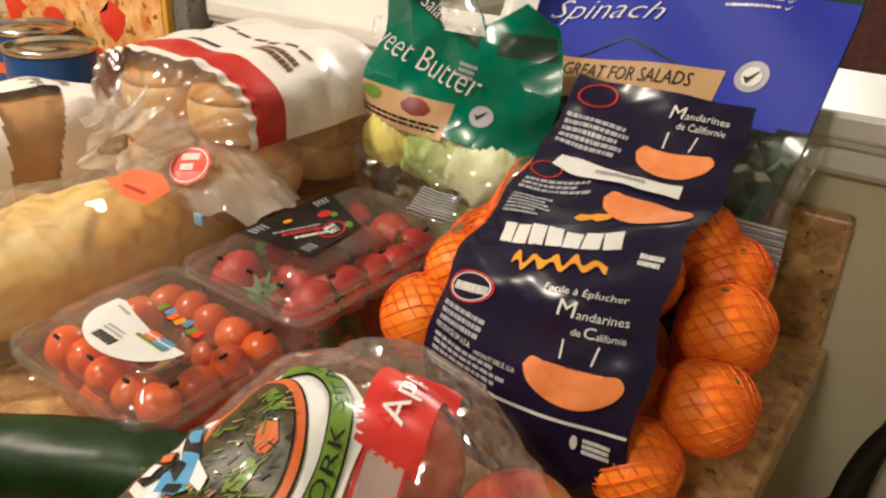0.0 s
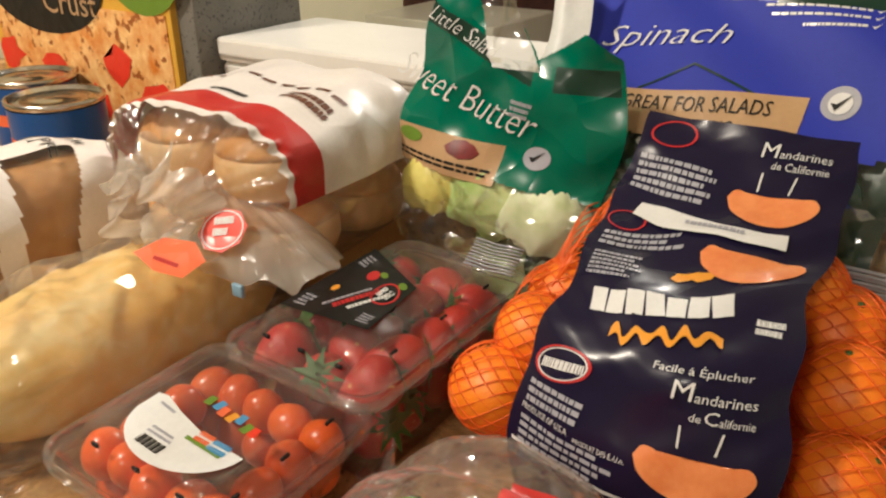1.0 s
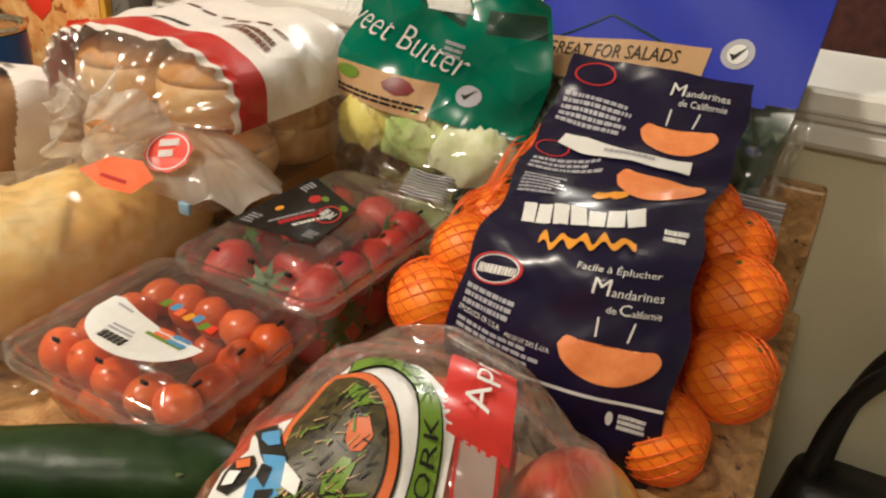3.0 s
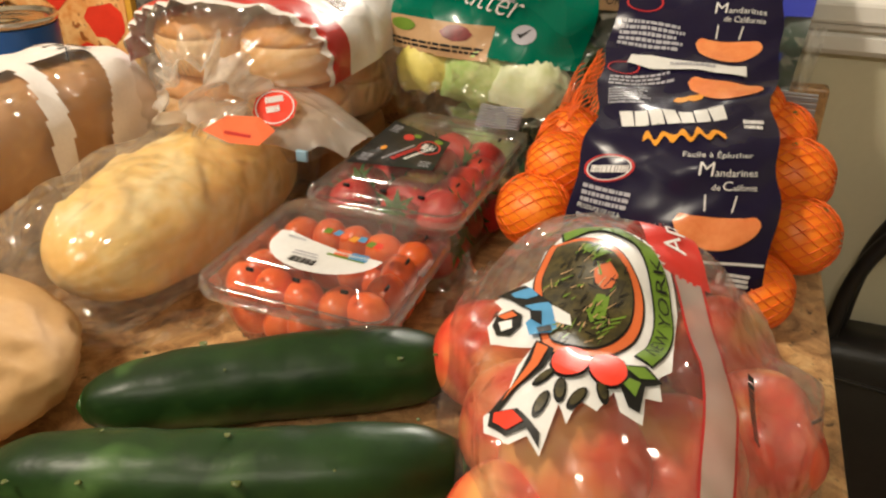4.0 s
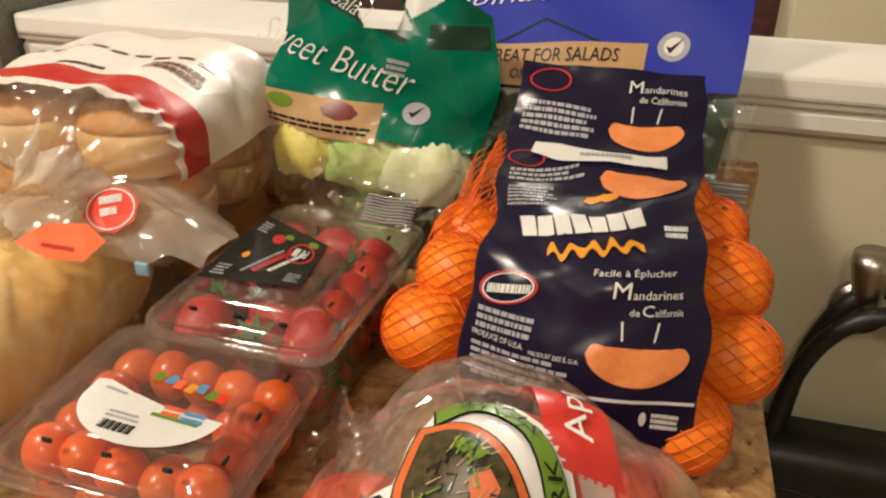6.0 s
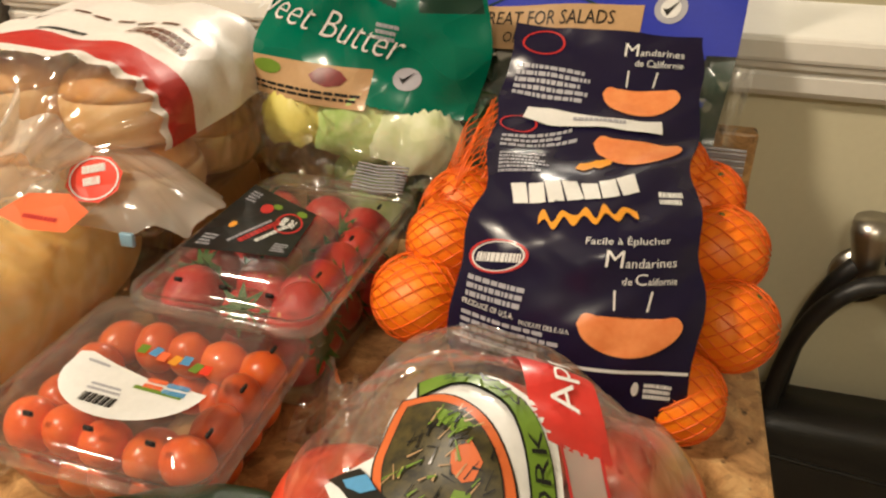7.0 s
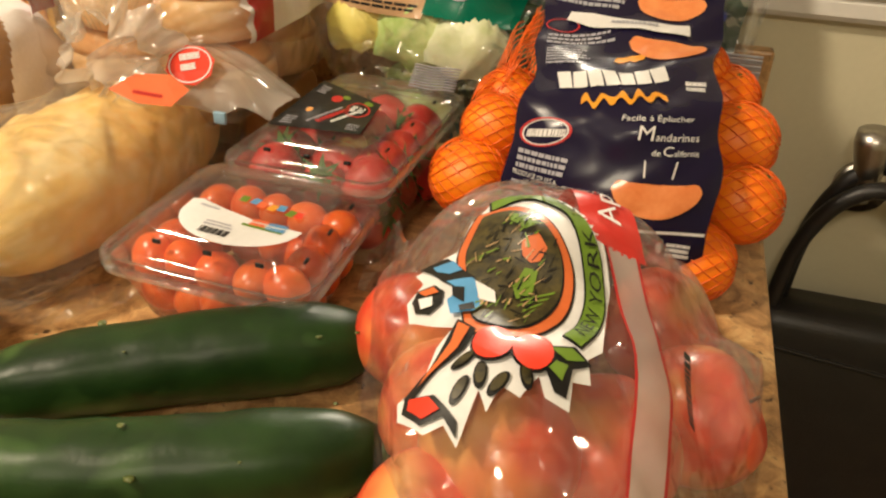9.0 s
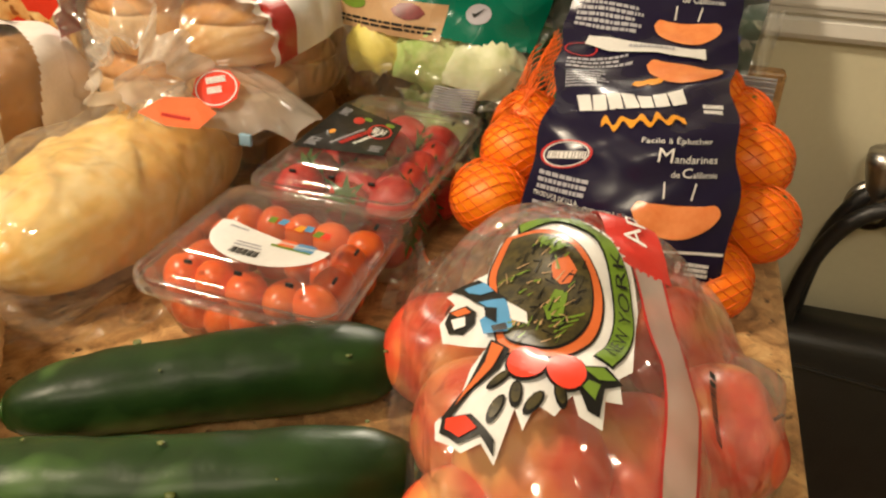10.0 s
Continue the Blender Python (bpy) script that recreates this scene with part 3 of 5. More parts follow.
stamp(segment_shape(), (0.52, 4.24), (0.42, -0.1), (0.0, 0.50), INK_ORANGE, "printed_segment", band, LABEL, 0.0009)
stamp(ring_shape(0.5, 0.5, 0.5, 0.5, 0.90), (0.03, 4.5), (0.2, 0.12), (0.0, 0.38), INK_RED, "printed_ring", band, LABEL)
bm = fit_box(outline([(0, 0.15), (0.2, 0), (0.6, 0.12), (1, 0), (0.98, 0.75), (0.6, 0.7), (0.2, 1), (0.02, 0.95)]), 1, 1)
stamp(bm, (0.15, 4.82), (0.68, 0.0), (0.0, 0.36), INK_GLARE_WHITE, "white_strip", band, LABEL, 0.0022)
stamp(fit_box(bars(1, 1, 1, 0.0, 0.1, 11), 1, 1), (0.4, 4.96), (0.25, 0.0), (0.0, 0.07), INK_GREY, "small_print", band, LABEL, 0.0030)
stamp(segment_shape(), (0.52, 5.24), (0.38, 0.0), (0.0, 0.58), INK_ORANGE, "printed_segment", band, LABEL, 0.0009)
for x in (0.63, 0.76):
    stamp(fit_box(outline([(0, 0), (1, 0), (1, 1), (0, 1)]), 1, 1), (x, 5.85), (0.008, 0), (0.015 if x > 0.7 else 0.0, 0.3), INK_GLARE_WHITE, "printed_line", band, LABEL)
stamp(fit_box(bars(5, 1, 1, 0.4, 0.25, 12), 1, 1), (0.05, 5.45), (0.40, -0.05), (0.0, 0.65), INK_GREY, "small_print", band, LABEL)
word("M", (0.60, 6.45), (0.07, 0.0), (0.0, 0.28), INK_GLARE_WHITE, band, LABEL)
word("andarines", (0.68, 6.45), (0.22, 0.0), (0.0, 0.16), INK_GLARE_WHITE, band, LABEL)
word("de Californie", (0.66, 6.22), (0.24, 0.0), (0.0, 0.14), INK_GLARE_WHITE, band, LABEL)
stamp(ring_shape(0.5, 0.5, 0.5, 0.5, 0.90), (0.05, 6.3), (0.23, 0.05), (0.0, 0.58), INK_RED, "printed_ring", band, LABEL)

# ---- spinach bag ----
SPINACH.ripple = lambda u, s: 0.004 * math.sin(u * 5 + s) * math.sin(s * 1.7) + 0.002 * math.sin(u * 13 + s * 4)
spinach = thing("spinach_bag", "blue plastic bag of spinach with a tan panel on the ledge", "salad bag")
made = sheet_parts(lambda u, s: SPINACH.at(u, s), 50, 120, 6.0, ("window", "blue", "green"), lambda u, s: "window" if s < 2.93 + 0.05 * math.sin(u * 8) else "blue" if s < 4.5 + 0.03 * math.sin(u * 7) else "green")
part("clear_window", made["window"], CLEAR, spinach, "clear lower part of the bag")
front = part("blue_front", made["blue"], BLUE_BAG, spinach, "matt blue printed film")
top = part("dark_green_top", made["green"], DARK_GREEN, spinach, "dark green printed film")
bm = sheet_parts(lambda u, s: SPINACH.at(u, s, -0.004 - 0.028 * math.sin(math.pi * min(max(u, 0), 1)) * (1 - (s / 6.0) ** 2)), 24, 40, 6.0, ("back",), lambda u, s: "back")["back"]
part("back_film", bm, DARK_GREEN, spinach)
bm, rnd = bmesh.new(), random.Random(5)
for k in range(170):
    u, s = rnd.uniform(0.04, 0.96), rnd.uniform(0.15, 2.95)
    c = Vector(SPINACH.at(u, s, -0.003 - rnd.random() * 0.012))
    m = Matrix.Translation(c) @ Euler((rnd.uniform(0.6, 2.2), rnd.uniform(-0.7, 0.7), rnd.uniform(-3, 3))).to_matrix().to_4x4()
    w, l = rnd.uniform(0.011, 0.018), rnd.uniform(0.020, 0.032)
    mid = [bm.verts.new(m @ Vector((0, l * (i / 4 - 0.5), 0.004 * math.sin(i)))) for i in range(5)]
    for side in (1, -1):
        rim = [bm.verts.new(m @ Vector((side * w * math.sin(math.pi * (0.15 + 0.75 * i / 4)), l * (i / 4 - 0.5), 0.004 * rnd.random()))) for i in range(5)]
        for i in range(4):
            bm.faces.new((mid[i], mid[i + 1], rim[i + 1], rim[i]))
part("spinach_leaves", bm, SPINACH_LEAF, spinach, "dark green spinach leaves behind the film")
panel = stamp(fit_box(outline([(0, 0), (1, 0), (1, 1), (0, 1)]), 1, 1), (0.225, 2.72), (0.505, 0.22), (0.0, 0.50), TAN, "tan_panel", spinach, SPINACH, 0.0008)
word("Spinach", (0.115, 3.54), (0.37, 0.20), (0.01, 0.36), INK_GLARE_WHITE, front, SPINACH, thin=0.013, lean=0.25)
word("GREAT FOR SALADS", (0.255, 3.02), (0.40, 0.17), (0.0, 0.15), INK_BLACK, panel, SPINACH, 0.0016)
word("OR COOKING", (0.345, 2.85), (0.23, 0.10), (0.0, 0.13), INK_BLACK, panel, SPINACH, 0.0016)
for row, (s, x) in enumerate(((4.40, 0.555), (4.27, 0.575), (4.14, 0.66))):
    stamp(fit_box(bars(1, 1, 1, 0.0, 0.0, 20 + row), 1, 1), (x, s), (0.81 - x, 0.05), (0.0, 0.038), INK_GLARE_WHITE, "small_print", front, SPINACH)
    stamp(outline([(0, 0.5), (0.3, 0), (1, 1), (0.32, 0.35)]), (0.82, s + 0.03), (0.022, 0.0), (0.0, 0.10), INK_GLARE_WHITE, "printed_tick", front, SPINACH)
stamp(outline(ellipse(0.5, 0.5, 0.5, 0.5)), (0.757, 3.27), (0.09, 0.02), (0.0, 0.30), INK_GREY, "printed_seal", front, SPINACH)
stamp(outline(ellipse(0.5, 0.5, 0.5, 0.5)), (0.774, 3.325), (0.056, 0.012), (0.0, 0.19), INK_GLARE_WHITE, "printed_seal", front, SPINACH, 0.0013)
stamp(outline([(0, 0.45), (0.3, 0), (1, 1), (0.32, 0.4)]), (0.780, 3.35), (0.046, 0.01), (0.0, 0.15), INK_BLACK, "printed_tick", front, SPINACH, 0.002)
word("Little Salad Bar", (0.1, 4.62), (0.5, 0.06), (0.0, 0.22), INK_GLARE_WHITE, top, SPINACH)
for x0, dx, s0, ds in ((0.28, 0.14, 3.24, 0.32), (0.42, 0.20, 3.56, -0.22)):
    stamp(fit_box(outline([(0, 0), (1, 0), (1, 1), (0, 1)]), 1, 1), (x0, s0), (dx, ds), (0.0, 0.025), DARK_GREEN, "printed_cord", front, SPINACH)
# a fold at the bag's side, painted plain white in place of its glare
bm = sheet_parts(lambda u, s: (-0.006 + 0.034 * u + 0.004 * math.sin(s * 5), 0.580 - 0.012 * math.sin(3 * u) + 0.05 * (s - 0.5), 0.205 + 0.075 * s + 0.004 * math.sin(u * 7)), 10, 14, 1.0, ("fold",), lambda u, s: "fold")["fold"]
part("side_fold", bm, INK_GLARE_WHITE, spinach, "folded side of the bag with its glare painted white")
bm = sheet_parts(lambda u, s: SPINACH.at(1.0 + 0.055 * u, 0.3 + s * 2.6, -0.002 + 0.003 * math.sin(u * 9 + s * 6)), 8, 30, 1.0, ("edge",), lambda u, s: "edge")["edge"]
part("side_seam", bm, CLEAR, spinach)
for k in range(16):
    bm = bmesh.new()
    box(bm, 0.236, 0.280, 0.470 + 0.0015 * (k % 2), 0.472 + 0.0015 * (k % 2), 0.100 + k * 0.0024, 0.1018 + k * 0.0024)
    part("seal_rib", bm, INK_GREY, spinach, "grey ribbed seal strip")

# ---- butter lettuce bag ----
BUTTER.ripple = lambda u, s: 0.006 * math.sin(u * 6 + s * 1.8) * math.sin(s * 1.6) + 0.0016 * math.sin(u * 14 - s * 4) + 0.0004 * math.sin(u * 29 + s * 5)
butter = thing("lettuce_bag", "green and clear plastic bag of butter lettuce", "salad bag")


def butter_kind(u, s):
    if s > (5.0 if u < 0.44 else 5.0 - (u - 0.44) * 5.0 if u < 0.63 else 4.05 + (u - 0.63) * 1.9 if u < 0.86 else 4.48 - (u - 0.86) * 2.5):
        return None
    if 0.25 + (4.9 - s) * 0.16 < u < 0.47 + (4.9 - s) * 0.17 and 3.85 < s:
        return "window"
    if abs(s - (4.62 - 1.35 * max(u, 0))) < 0.16 and u < 0.62 or (0.72 < u < 0.98 and abs(s - 3.78) < 0.19):
        return "dark"
    low = 2.66 if u < 0.55 else 2.05 - (u - 0.6) * 0.6
    if s < low:
        return "tan" if u < 0.555 and s > 2.0 - 0.05 * u and s > 1.96 else "window"
    return "green"


made = sheet_parts(lambda u, s: BUTTER.at(u, s), 160, 180, 5.0, ("window", "green", "dark", "tan"), butter_kind)
part("clear_window", made["window"], SALAD_FILM, butter, "clear part of the bag")
green = part("green_front", made["green"], GREEN_BAG, butter, "glossy creased green film")
part("dark_stripe", made["dark"], DARK_GREEN, butter)
tan = part("tan_panel", made["tan"], TAN, butter, "tan printed panel")
bm = sheet_parts(lambda u, s: BUTTER.at(u, s, -0.003 - 0.055 * math.sin(math.pi * min(max(u, 0.0), 1.0)) ** 0.7 * (1 - (s / 5.0) ** 1.5)), 24, 30, 4.0, ("back",), lambda u, s: "back")["back"]
part("back_film", bm, SALAD_FILM, butter)
word("Sweet Butter", (-0.13, 3.46), (0.78, -0.66), (0.04, 0.44), INK_GLARE_WHITE, green, BUTTER, thin=0.013, lean=0.2)
word("Little Salad", (0.0, 4.52), (0.42, -0.56), (0.03, 0.22), INK_GLARE_WHITE, green, BUTTER, 0.0012, thin=0.012, lean=0.2)
stamp(fit_box(bars(3, 1, 1, 0.4, 0.3, 31), 1, 1), (0.54, 3.15), (0.10, -0.05), (0.0, 0.26), INK_GREY, "small_print", green, BUTTER)
stamp(fit_box(bars(2, 1, 1, 0.45, 0.1, 32), 1, 1), (0.0, 2.1), (0.52, 0.0), (0.0, 0.14), INK_BLACK, "small_print", tan, BUTTER)
stamp(outline(ellipse(0.5, 0.5, 0.5, 0.5, 14)), (0.01, 2.38), (0.13, 0.0), (0.0, 0.24), INK_GREEN, "printed_lettuce", tan, BUTTER)
stamp(outline([(0, 0.5), (0.2, 0.9), (0.5, 1), (0.8, 0.85), (1, 0.5), (0.85, 0.15), (0.5, 0), (0.15, 0.2)]), (0.28, 2.32), (0.17, 0.0), (0.0, 0.32), surface("red_lettuce_ink", (0.10, 0.01, 0.01), (0.22, 0.02, 0.02), 90.0, 0.4, 0.0), "printed_lettuce", tan, BUTTER)
stamp(outline(ellipse(0.5, 0.5, 0.5, 0.5)), (0.64, 2.38), (0.12, -0.03), (0.0, 0.36), INK_GREY, "printed_seal", green, BUTTER)
stamp(outline([(0, 0.45), (0.3, 0), (1, 1), (0.32, 0.4)]), (0.665, 2.48), (0.065, 0.0), (0.0, 0.19), INK_BLACK, "printed_tick", green, BUTTER, 0.0016)
bm = bmesh.new()
for k in range(9):
    tube(bm, [(0.006 + 0.005 * i, 0.452 - 0.0022 * k + 0.0006 * math.sin(i * 0.9), 0.1035 - 0.0016 * k + 0.0006 * math.cos(i)) for i in range(9)], 0.0007, 4)
part("bottom_seam", bm, INK_GREY, butter, "ribbed bottom seam")


def leafy(name, c, r, material, seed, parent):
    """A ruffled lettuce head part: nested wavy cups."""
    bm, rnd = bmesh.new(), random.Random(seed)
    for layer in range(5):
        k = r * (1 - 0.13 * layer)
        m = Euler((rnd.uniform(-0.5, 0.5), rnd.uniform(-0.5, 0.5), rnd.uniform(0, 6))).to_matrix()
        rows = []
        for i in range(9):
            th = math.pi * (0.1 + 0.62 * i / 8)
            row = []
            for j in range(28):
                ph = 2 * math.pi * j / 28
                q = k * (1 + 0.10 * (i / 8) * math.sin(6 * ph + layer * 2 + seed) + 0.05 * math.sin(11 * ph + i))
                d = m @ Vector((math.sin(th) * math.cos(ph), math.sin(th) * math.sin(ph), math.cos(th))) * q
                row.append((c[0] + d.x, c[1] + d.y * 0.6, c[2] + d.z * 0.85))
            rows.append(row)
        loft(bm, rows, True, False)
    return part(name, bm, material, parent)


leafy("lettuce_head", (-0.014, 0.510, 0.118), 0.046, LETTUCE, 2, butter)
leafy("lettuce_core", (0.036, 0.502, 0.108), 0.040, LETTUCE_CORE, 7, butter)
leafy("lettuce_leaf", (-0.064, 0.502, 0.116), 0.032, LETTUCE_YELLOW, 9, butter)
leafy("lettuce_base", (-0.005, 0.548, 0.042), 0.050, LETTUCE, 11, butter)


# ---- clear boxes of fruit ----
def rounded(w, d, r, z, n=5):
    pts = []
    for cx, cy, a0 in ((w / 2 - r, d / 2 - r, 0), (-w / 2 + r, d / 2 - r, 90), (-w / 2 + r, -d / 2 + r, 180), (w / 2 - r, -d / 2 + r, 270)):
        for k in range(n + 1):
            a = radians(a0 + 90 * k / n)
            pts.append((cx + r * math.cos(a), cy + r * math.sin(a), z))
    return pts


def ribbed(ring, depth, count):
    """Pushes a ring in and out, as the ribs of a moulded wall."""
    out = []
    for i, (x, y, z) in enumerate(ring):
        k = 1 - depth * (0.5 + 0.5 * math.cos(math.atan2(y, x) * count))
        out.append((x * k, y * k, z))
    return out


def clamshell(name, label, m, w, d, rim, height, foot, top):
    """A hinged clear plastic box: a tapered ribbed base, a broad rolled rim and a raised lid. foot, top: their shares of width and depth."""
    ob = thing(name, label, "plastic box")
    ob.matrix_world = m
    (fx, fy), (tx, ty) = foot, top
    bm = bmesh.new()
    rings = []
    for k, z, rib in ((0.0, 0.0015, 0), (0.12, 0.004, 0.02), (0.55, rim * 0.5, 0.03), (0.9, rim - 0.008, 0.0), (1.0, rim - 0.003, 0)):
        rings.append(ribbed(rounded(w * (fx + (0.93 - fx) * k), d * (fy + (0.93 - fy) * k), 0.014, z, 8), rib, 14))
    rows = loft(bm, rings, True, False)
    bm.faces.new(rows[0][::-1])
    part("base", bm, RIGID, ob, "clear ribbed base")
    bm = bmesh.new()
    loft(bm, [rounded(w * f, d * f, r, z, 8) for f, r, z in ((0.93, 0.015, rim - 0.003), (0.955, 0.016, rim - 0.006), (0.99, 0.018, rim - 0.007), (1.0, 0.018, rim - 0.004), (1.0, 0.018, rim + 0.001), (0.985, 0.017, rim + 0.004), (0.95, 0.016, rim + 0.004), (0.935, 0.016, rim + 0.001))], True, False)
    part("rim", bm, RIGID, ob, "rolled clear rim")
    bm = bmesh.new()
    rows = loft(bm, [rounded(w * (tx + (0.93 - tx) * k), d * (ty + (0.93 - ty) * k), r, z, 8) for k, r, z in ((1.0, 0.016, rim + 0.0015), (0.72, 0.016, rim + 0.002), (0.62, 0.016, rim + 0.004), (0.36, 0.016, height - 0.005), (0.22, 0.015, height - 0.0008), (0.12, 0.014, height), (0.0, 0.012, height - 0.0006))], True, False)
    bm.faces.new(rows[-1])
    lid = part("lid", bm, RIGID, ob, "clear raised lid")
    for x in (-0.24, 0.24):
        part("hinge", boxed(w * x - 0.012, w * x + 0.012, d * 0.498, d * 0.498 + 0.006, rim - 0.005, rim - 0.002, bevel=0.001), RIGID, ob)
    for y in (-0.26, 0.0, 0.26):
        part("vent", boxed(w * (tx + 0.11) / 2, w * (tx + 0.11) / 2 + 0.0015, d * y - 0.003, d * y + 0.003, height - 0.0085, height - 0.0065), INK_BLACK, ob)
    for x in (-0.24, 0.0, 0.24):
        part("vent", boxed(w * x - 0.0025, w * x + 0.0025, -d * (ty + 0.11) / 2 - 0.0015, -d * (ty + 0.11) / 2, height - 0.0085, height - 0.006), INK_BLACK, ob)
    return ob, lid


STRAW = pose(-0.016, 0.371, 0.0, 0, 0, -1.5)
straw, straw_lid = clamshell("strawberry_box", "clear plastic clamshell of strawberries with a black diamond label", STRAW, 0.128, 0.200, 0.074, 0.0915, (0.76, 0.80), (0.62, 0.72))
TOM = pose(-0.033, 0.2240, 0.005, 0, 3.0, 1.0)
tom, tom_lid = clamshell("tomato_box", "clear plastic clamshell of cherry tomatoes with a white label", TOM, 0.140, 0.140, 0.052, 0.071, (0.72, 0.68), (0.68, 0.62))


def flat(bm, m, z, name, material, parent, label=""):
    for v in bm.verts:
        v.co = m @ Vector((v.co.x, v.co.y, z))
    ob = part(name, bm, material, parent, label)
    ob.matrix_parent_inverse = parent.matrix_basis.inverted()
    return ob


def scaled(bm, x0, y0, w, h, turn=0.0):
    """A unit square at x0, y0, w wide and h high, turned."""
    c, s = math.cos(radians(turn)), math.sin(radians(turn))
    for v in bm.verts:
        x, y = v.co.x * w, v.co.y * h
        v.co = Vector((x0 + x * c - y * s, y0 + x * s + y * c, 0))
    return bm


I4 = Matrix()
# black diamond label on the strawberry lid: its own axes
DIA = [(-0.061, 0.313), (0.009, 0.319), (0.002, 0.381), (-0.062, 0.416)]
def dia(x, y):
    """Unit square to the diamond, x along its lower edge."""
    a, b, c, d = (np.array(p) for p in DIA)
    p = a * (1 - x) * (1 - y) + b * x * (1 - y) + c * x * y + d * (1 - x) * y
    return (p[0], p[1], 0)


def on_dia(bm, x0, y0, w, h, turn, z, name, material):
    return flat(mapped(scaled(bm, x0, y0, w, h, turn), dia), I4, z, name, material, straw)


SQ = [(0, 0), (1, 0), (1, 1), (0, 1)]
on_dia(outline(SQ), 0, 0, 1, 1, 0, 0.0921, "black_label", INK_BLACK)
on_dia(ring_shape(0.5, 0.5, 0.5, 0.5, 0.86), 0.62, 0.42, 0.32, 0.40, 0, 0.0925, "printed_ring", INK_RED)
on_dia(bars(1, 1, 1, 0.0, 0.0, 41), 0.69, 0.54, 0.05, 0.16, 0, 0.0929, "brand_mark", INK_GLARE_WHITE)
on_dia(blocks(3, 42), 0.74, 0.54, 0.13, 0.16, 0, 0.0929, "brand_mark", INK_GLARE_WHITE)
on_dia(outline(ellipse(0.5, 0.5, 0.5, 0.5, 12)), 0.78, 0.80, 0.14, 0.12, 0, 0.0925, "printed_leaf", INK_GREEN)
on_dia(outline(ellipse(0.5, 0.5, 0.5, 0.5, 12)), 0.34, 0.66, 0.16, 0.16, 0, 0.0925, "printed_berry", INK_RED)
on_dia(outline(ellipse(0.5, 0.5, 0.5, 0.5, 12)), 0.46, 0.78, 0.12, 0.09, 0, 0.0925, "printed_leaf", INK_GREEN)
on_dia(outline(ellipse(0.5, 0.5, 0.5, 0.5, 10)), 0.20, 0.34, 0.08, 0.10, 0, 0.0925, "printed_dot", INK_YELLOW)
for x, y, w, h, t, mt in ((0.48, 0.16, 0.5, 0.07, 62, INK_RED), (0.62, 0.2, 0.5, 0.05, 62, INK_GLARE_WHITE), (0.36, 0.14, 0.5, 0.035, 62, INK_GREY)):
    on_dia(bars(1, 1, 1, 0.0, 0.1, 43), x, y, w, h, t, 0.0925, "small_print", mt)
for x, y in ((0.08, 0.06), (0.80, 0.08), (0.08, 0.76)):
    on_dia(bars(4, 1, 1, 0.45, 0.3, 44), x, y, 0.16, 0.17, 0, 0.0925, "small_print", INK_GREY)

# white half-moon label on the tomato lid
def tl(x, y):
    return (-0.034 + 0.082 * x, -0.052 + 0.076 * y, 0)


def on_tom(bm, x0, y0, w, h, turn, z, name, material):
    bm = mapped(scaled(bm, x0, y0, w, h, turn), tl)
    for v in bm.verts:
        v.co.z = z
    return part(name, bm, material, tom_lid)


moon = [(0.0, 0.56), (0.08, 0.58), (0.30, 0.50), (0.60, 0.42), (0.98, 0.40)] + ellipse(0.49, 0.42, 0.49, 0.42, 18, -4, -182)[0:18]
on_tom(outline(moon), 0, 0.02, 1, 1, 0, 0.0716, "white_label", INK_GLARE_WHITE)
for k, mt in enumerate((INK_GREEN, INK_BLUE, STICKER_ORANGE, INK_YELLOW, INK_BLUE, INK_GREEN, STICKER_RED)):
    on_tom(outline([(0, 0.1), (0.9, 0), (1, 0.9), (0.15, 1)]), 0.33 + 0.082 * k, 0.68 - 0.012 * k + 0.02 * math.sin(k * 2), 0.075, 0.11, 8 - 14 * (k % 2), 0.0716, "brand_mark", mt)
on_tom(bars(2, 1, 1, 0.3, 0.0, 51), 0.57, 0.36, 0.13, 0.12, 0, 0.0720, "printed_mark", STICKER_ORANGE)
on_tom(bars(2, 1, 1, 0.3, 0.0, 52), 0.71, 0.34, 0.15, 0.13, 0, 0.0720, "printed_mark", INK_BLUE)
on_tom(outline(SQ), 0.52, 0.335, 0.33, 0.035, -3, 0.0719, "printed_line", INK_GREEN)
bm = bmesh.new()
for k in range(16):
    w = 0.02 + 0.02 * ((k * 7) % 3)
    bm.faces.new([bm.verts.new(p) for p in ((k / 16, 0, 0), (k / 16 + w, 0, 0), (k / 16 + w, 1, 0), (k / 16, 1, 0))])
on_tom(bm, 0.27, 0.12, 0.24, 0.09, -3, 0.0720, "bar_code", INK_BLACK)
on_tom(bars(2, 1, 1, 0.5, 0.2, 53), 0.26, 0.24, 0.24, 0.09, -3, 0.0720, "small_print", INK_GREY)
on_tom(bars(1, 1, 1, 0.2, 0.2, 54), 0.10, 0.50, 0.22, 0.03, -10, 0.0720, "small_print", INK_GREY)

rnd = random.Random(3)
tomato_mesh = finish(ball(bmesh.new(), (0, 0, 0), 0.0132, 1.16, 18, 12, 0.04, 1), "tomato", TOMATO)
spots = []
for layer, (z, n, m) in enumerate(((0.0165, 5, 4), (0.043, 5, 4))):
    f = 0.70 + 0.06 * layer
    for i in range(n):
        for j in range(m):
            spots.append((((i + 0.5) / n - 0.5) * 0.150 * f + rnd.uniform(-1, 1) * 0.002, ((j + 0.5) / m - 0.5) * 0.138 * f + rnd.uniform(-1, 1) * 0.002, z + rnd.uniform(-1, 1) * 0.0012))
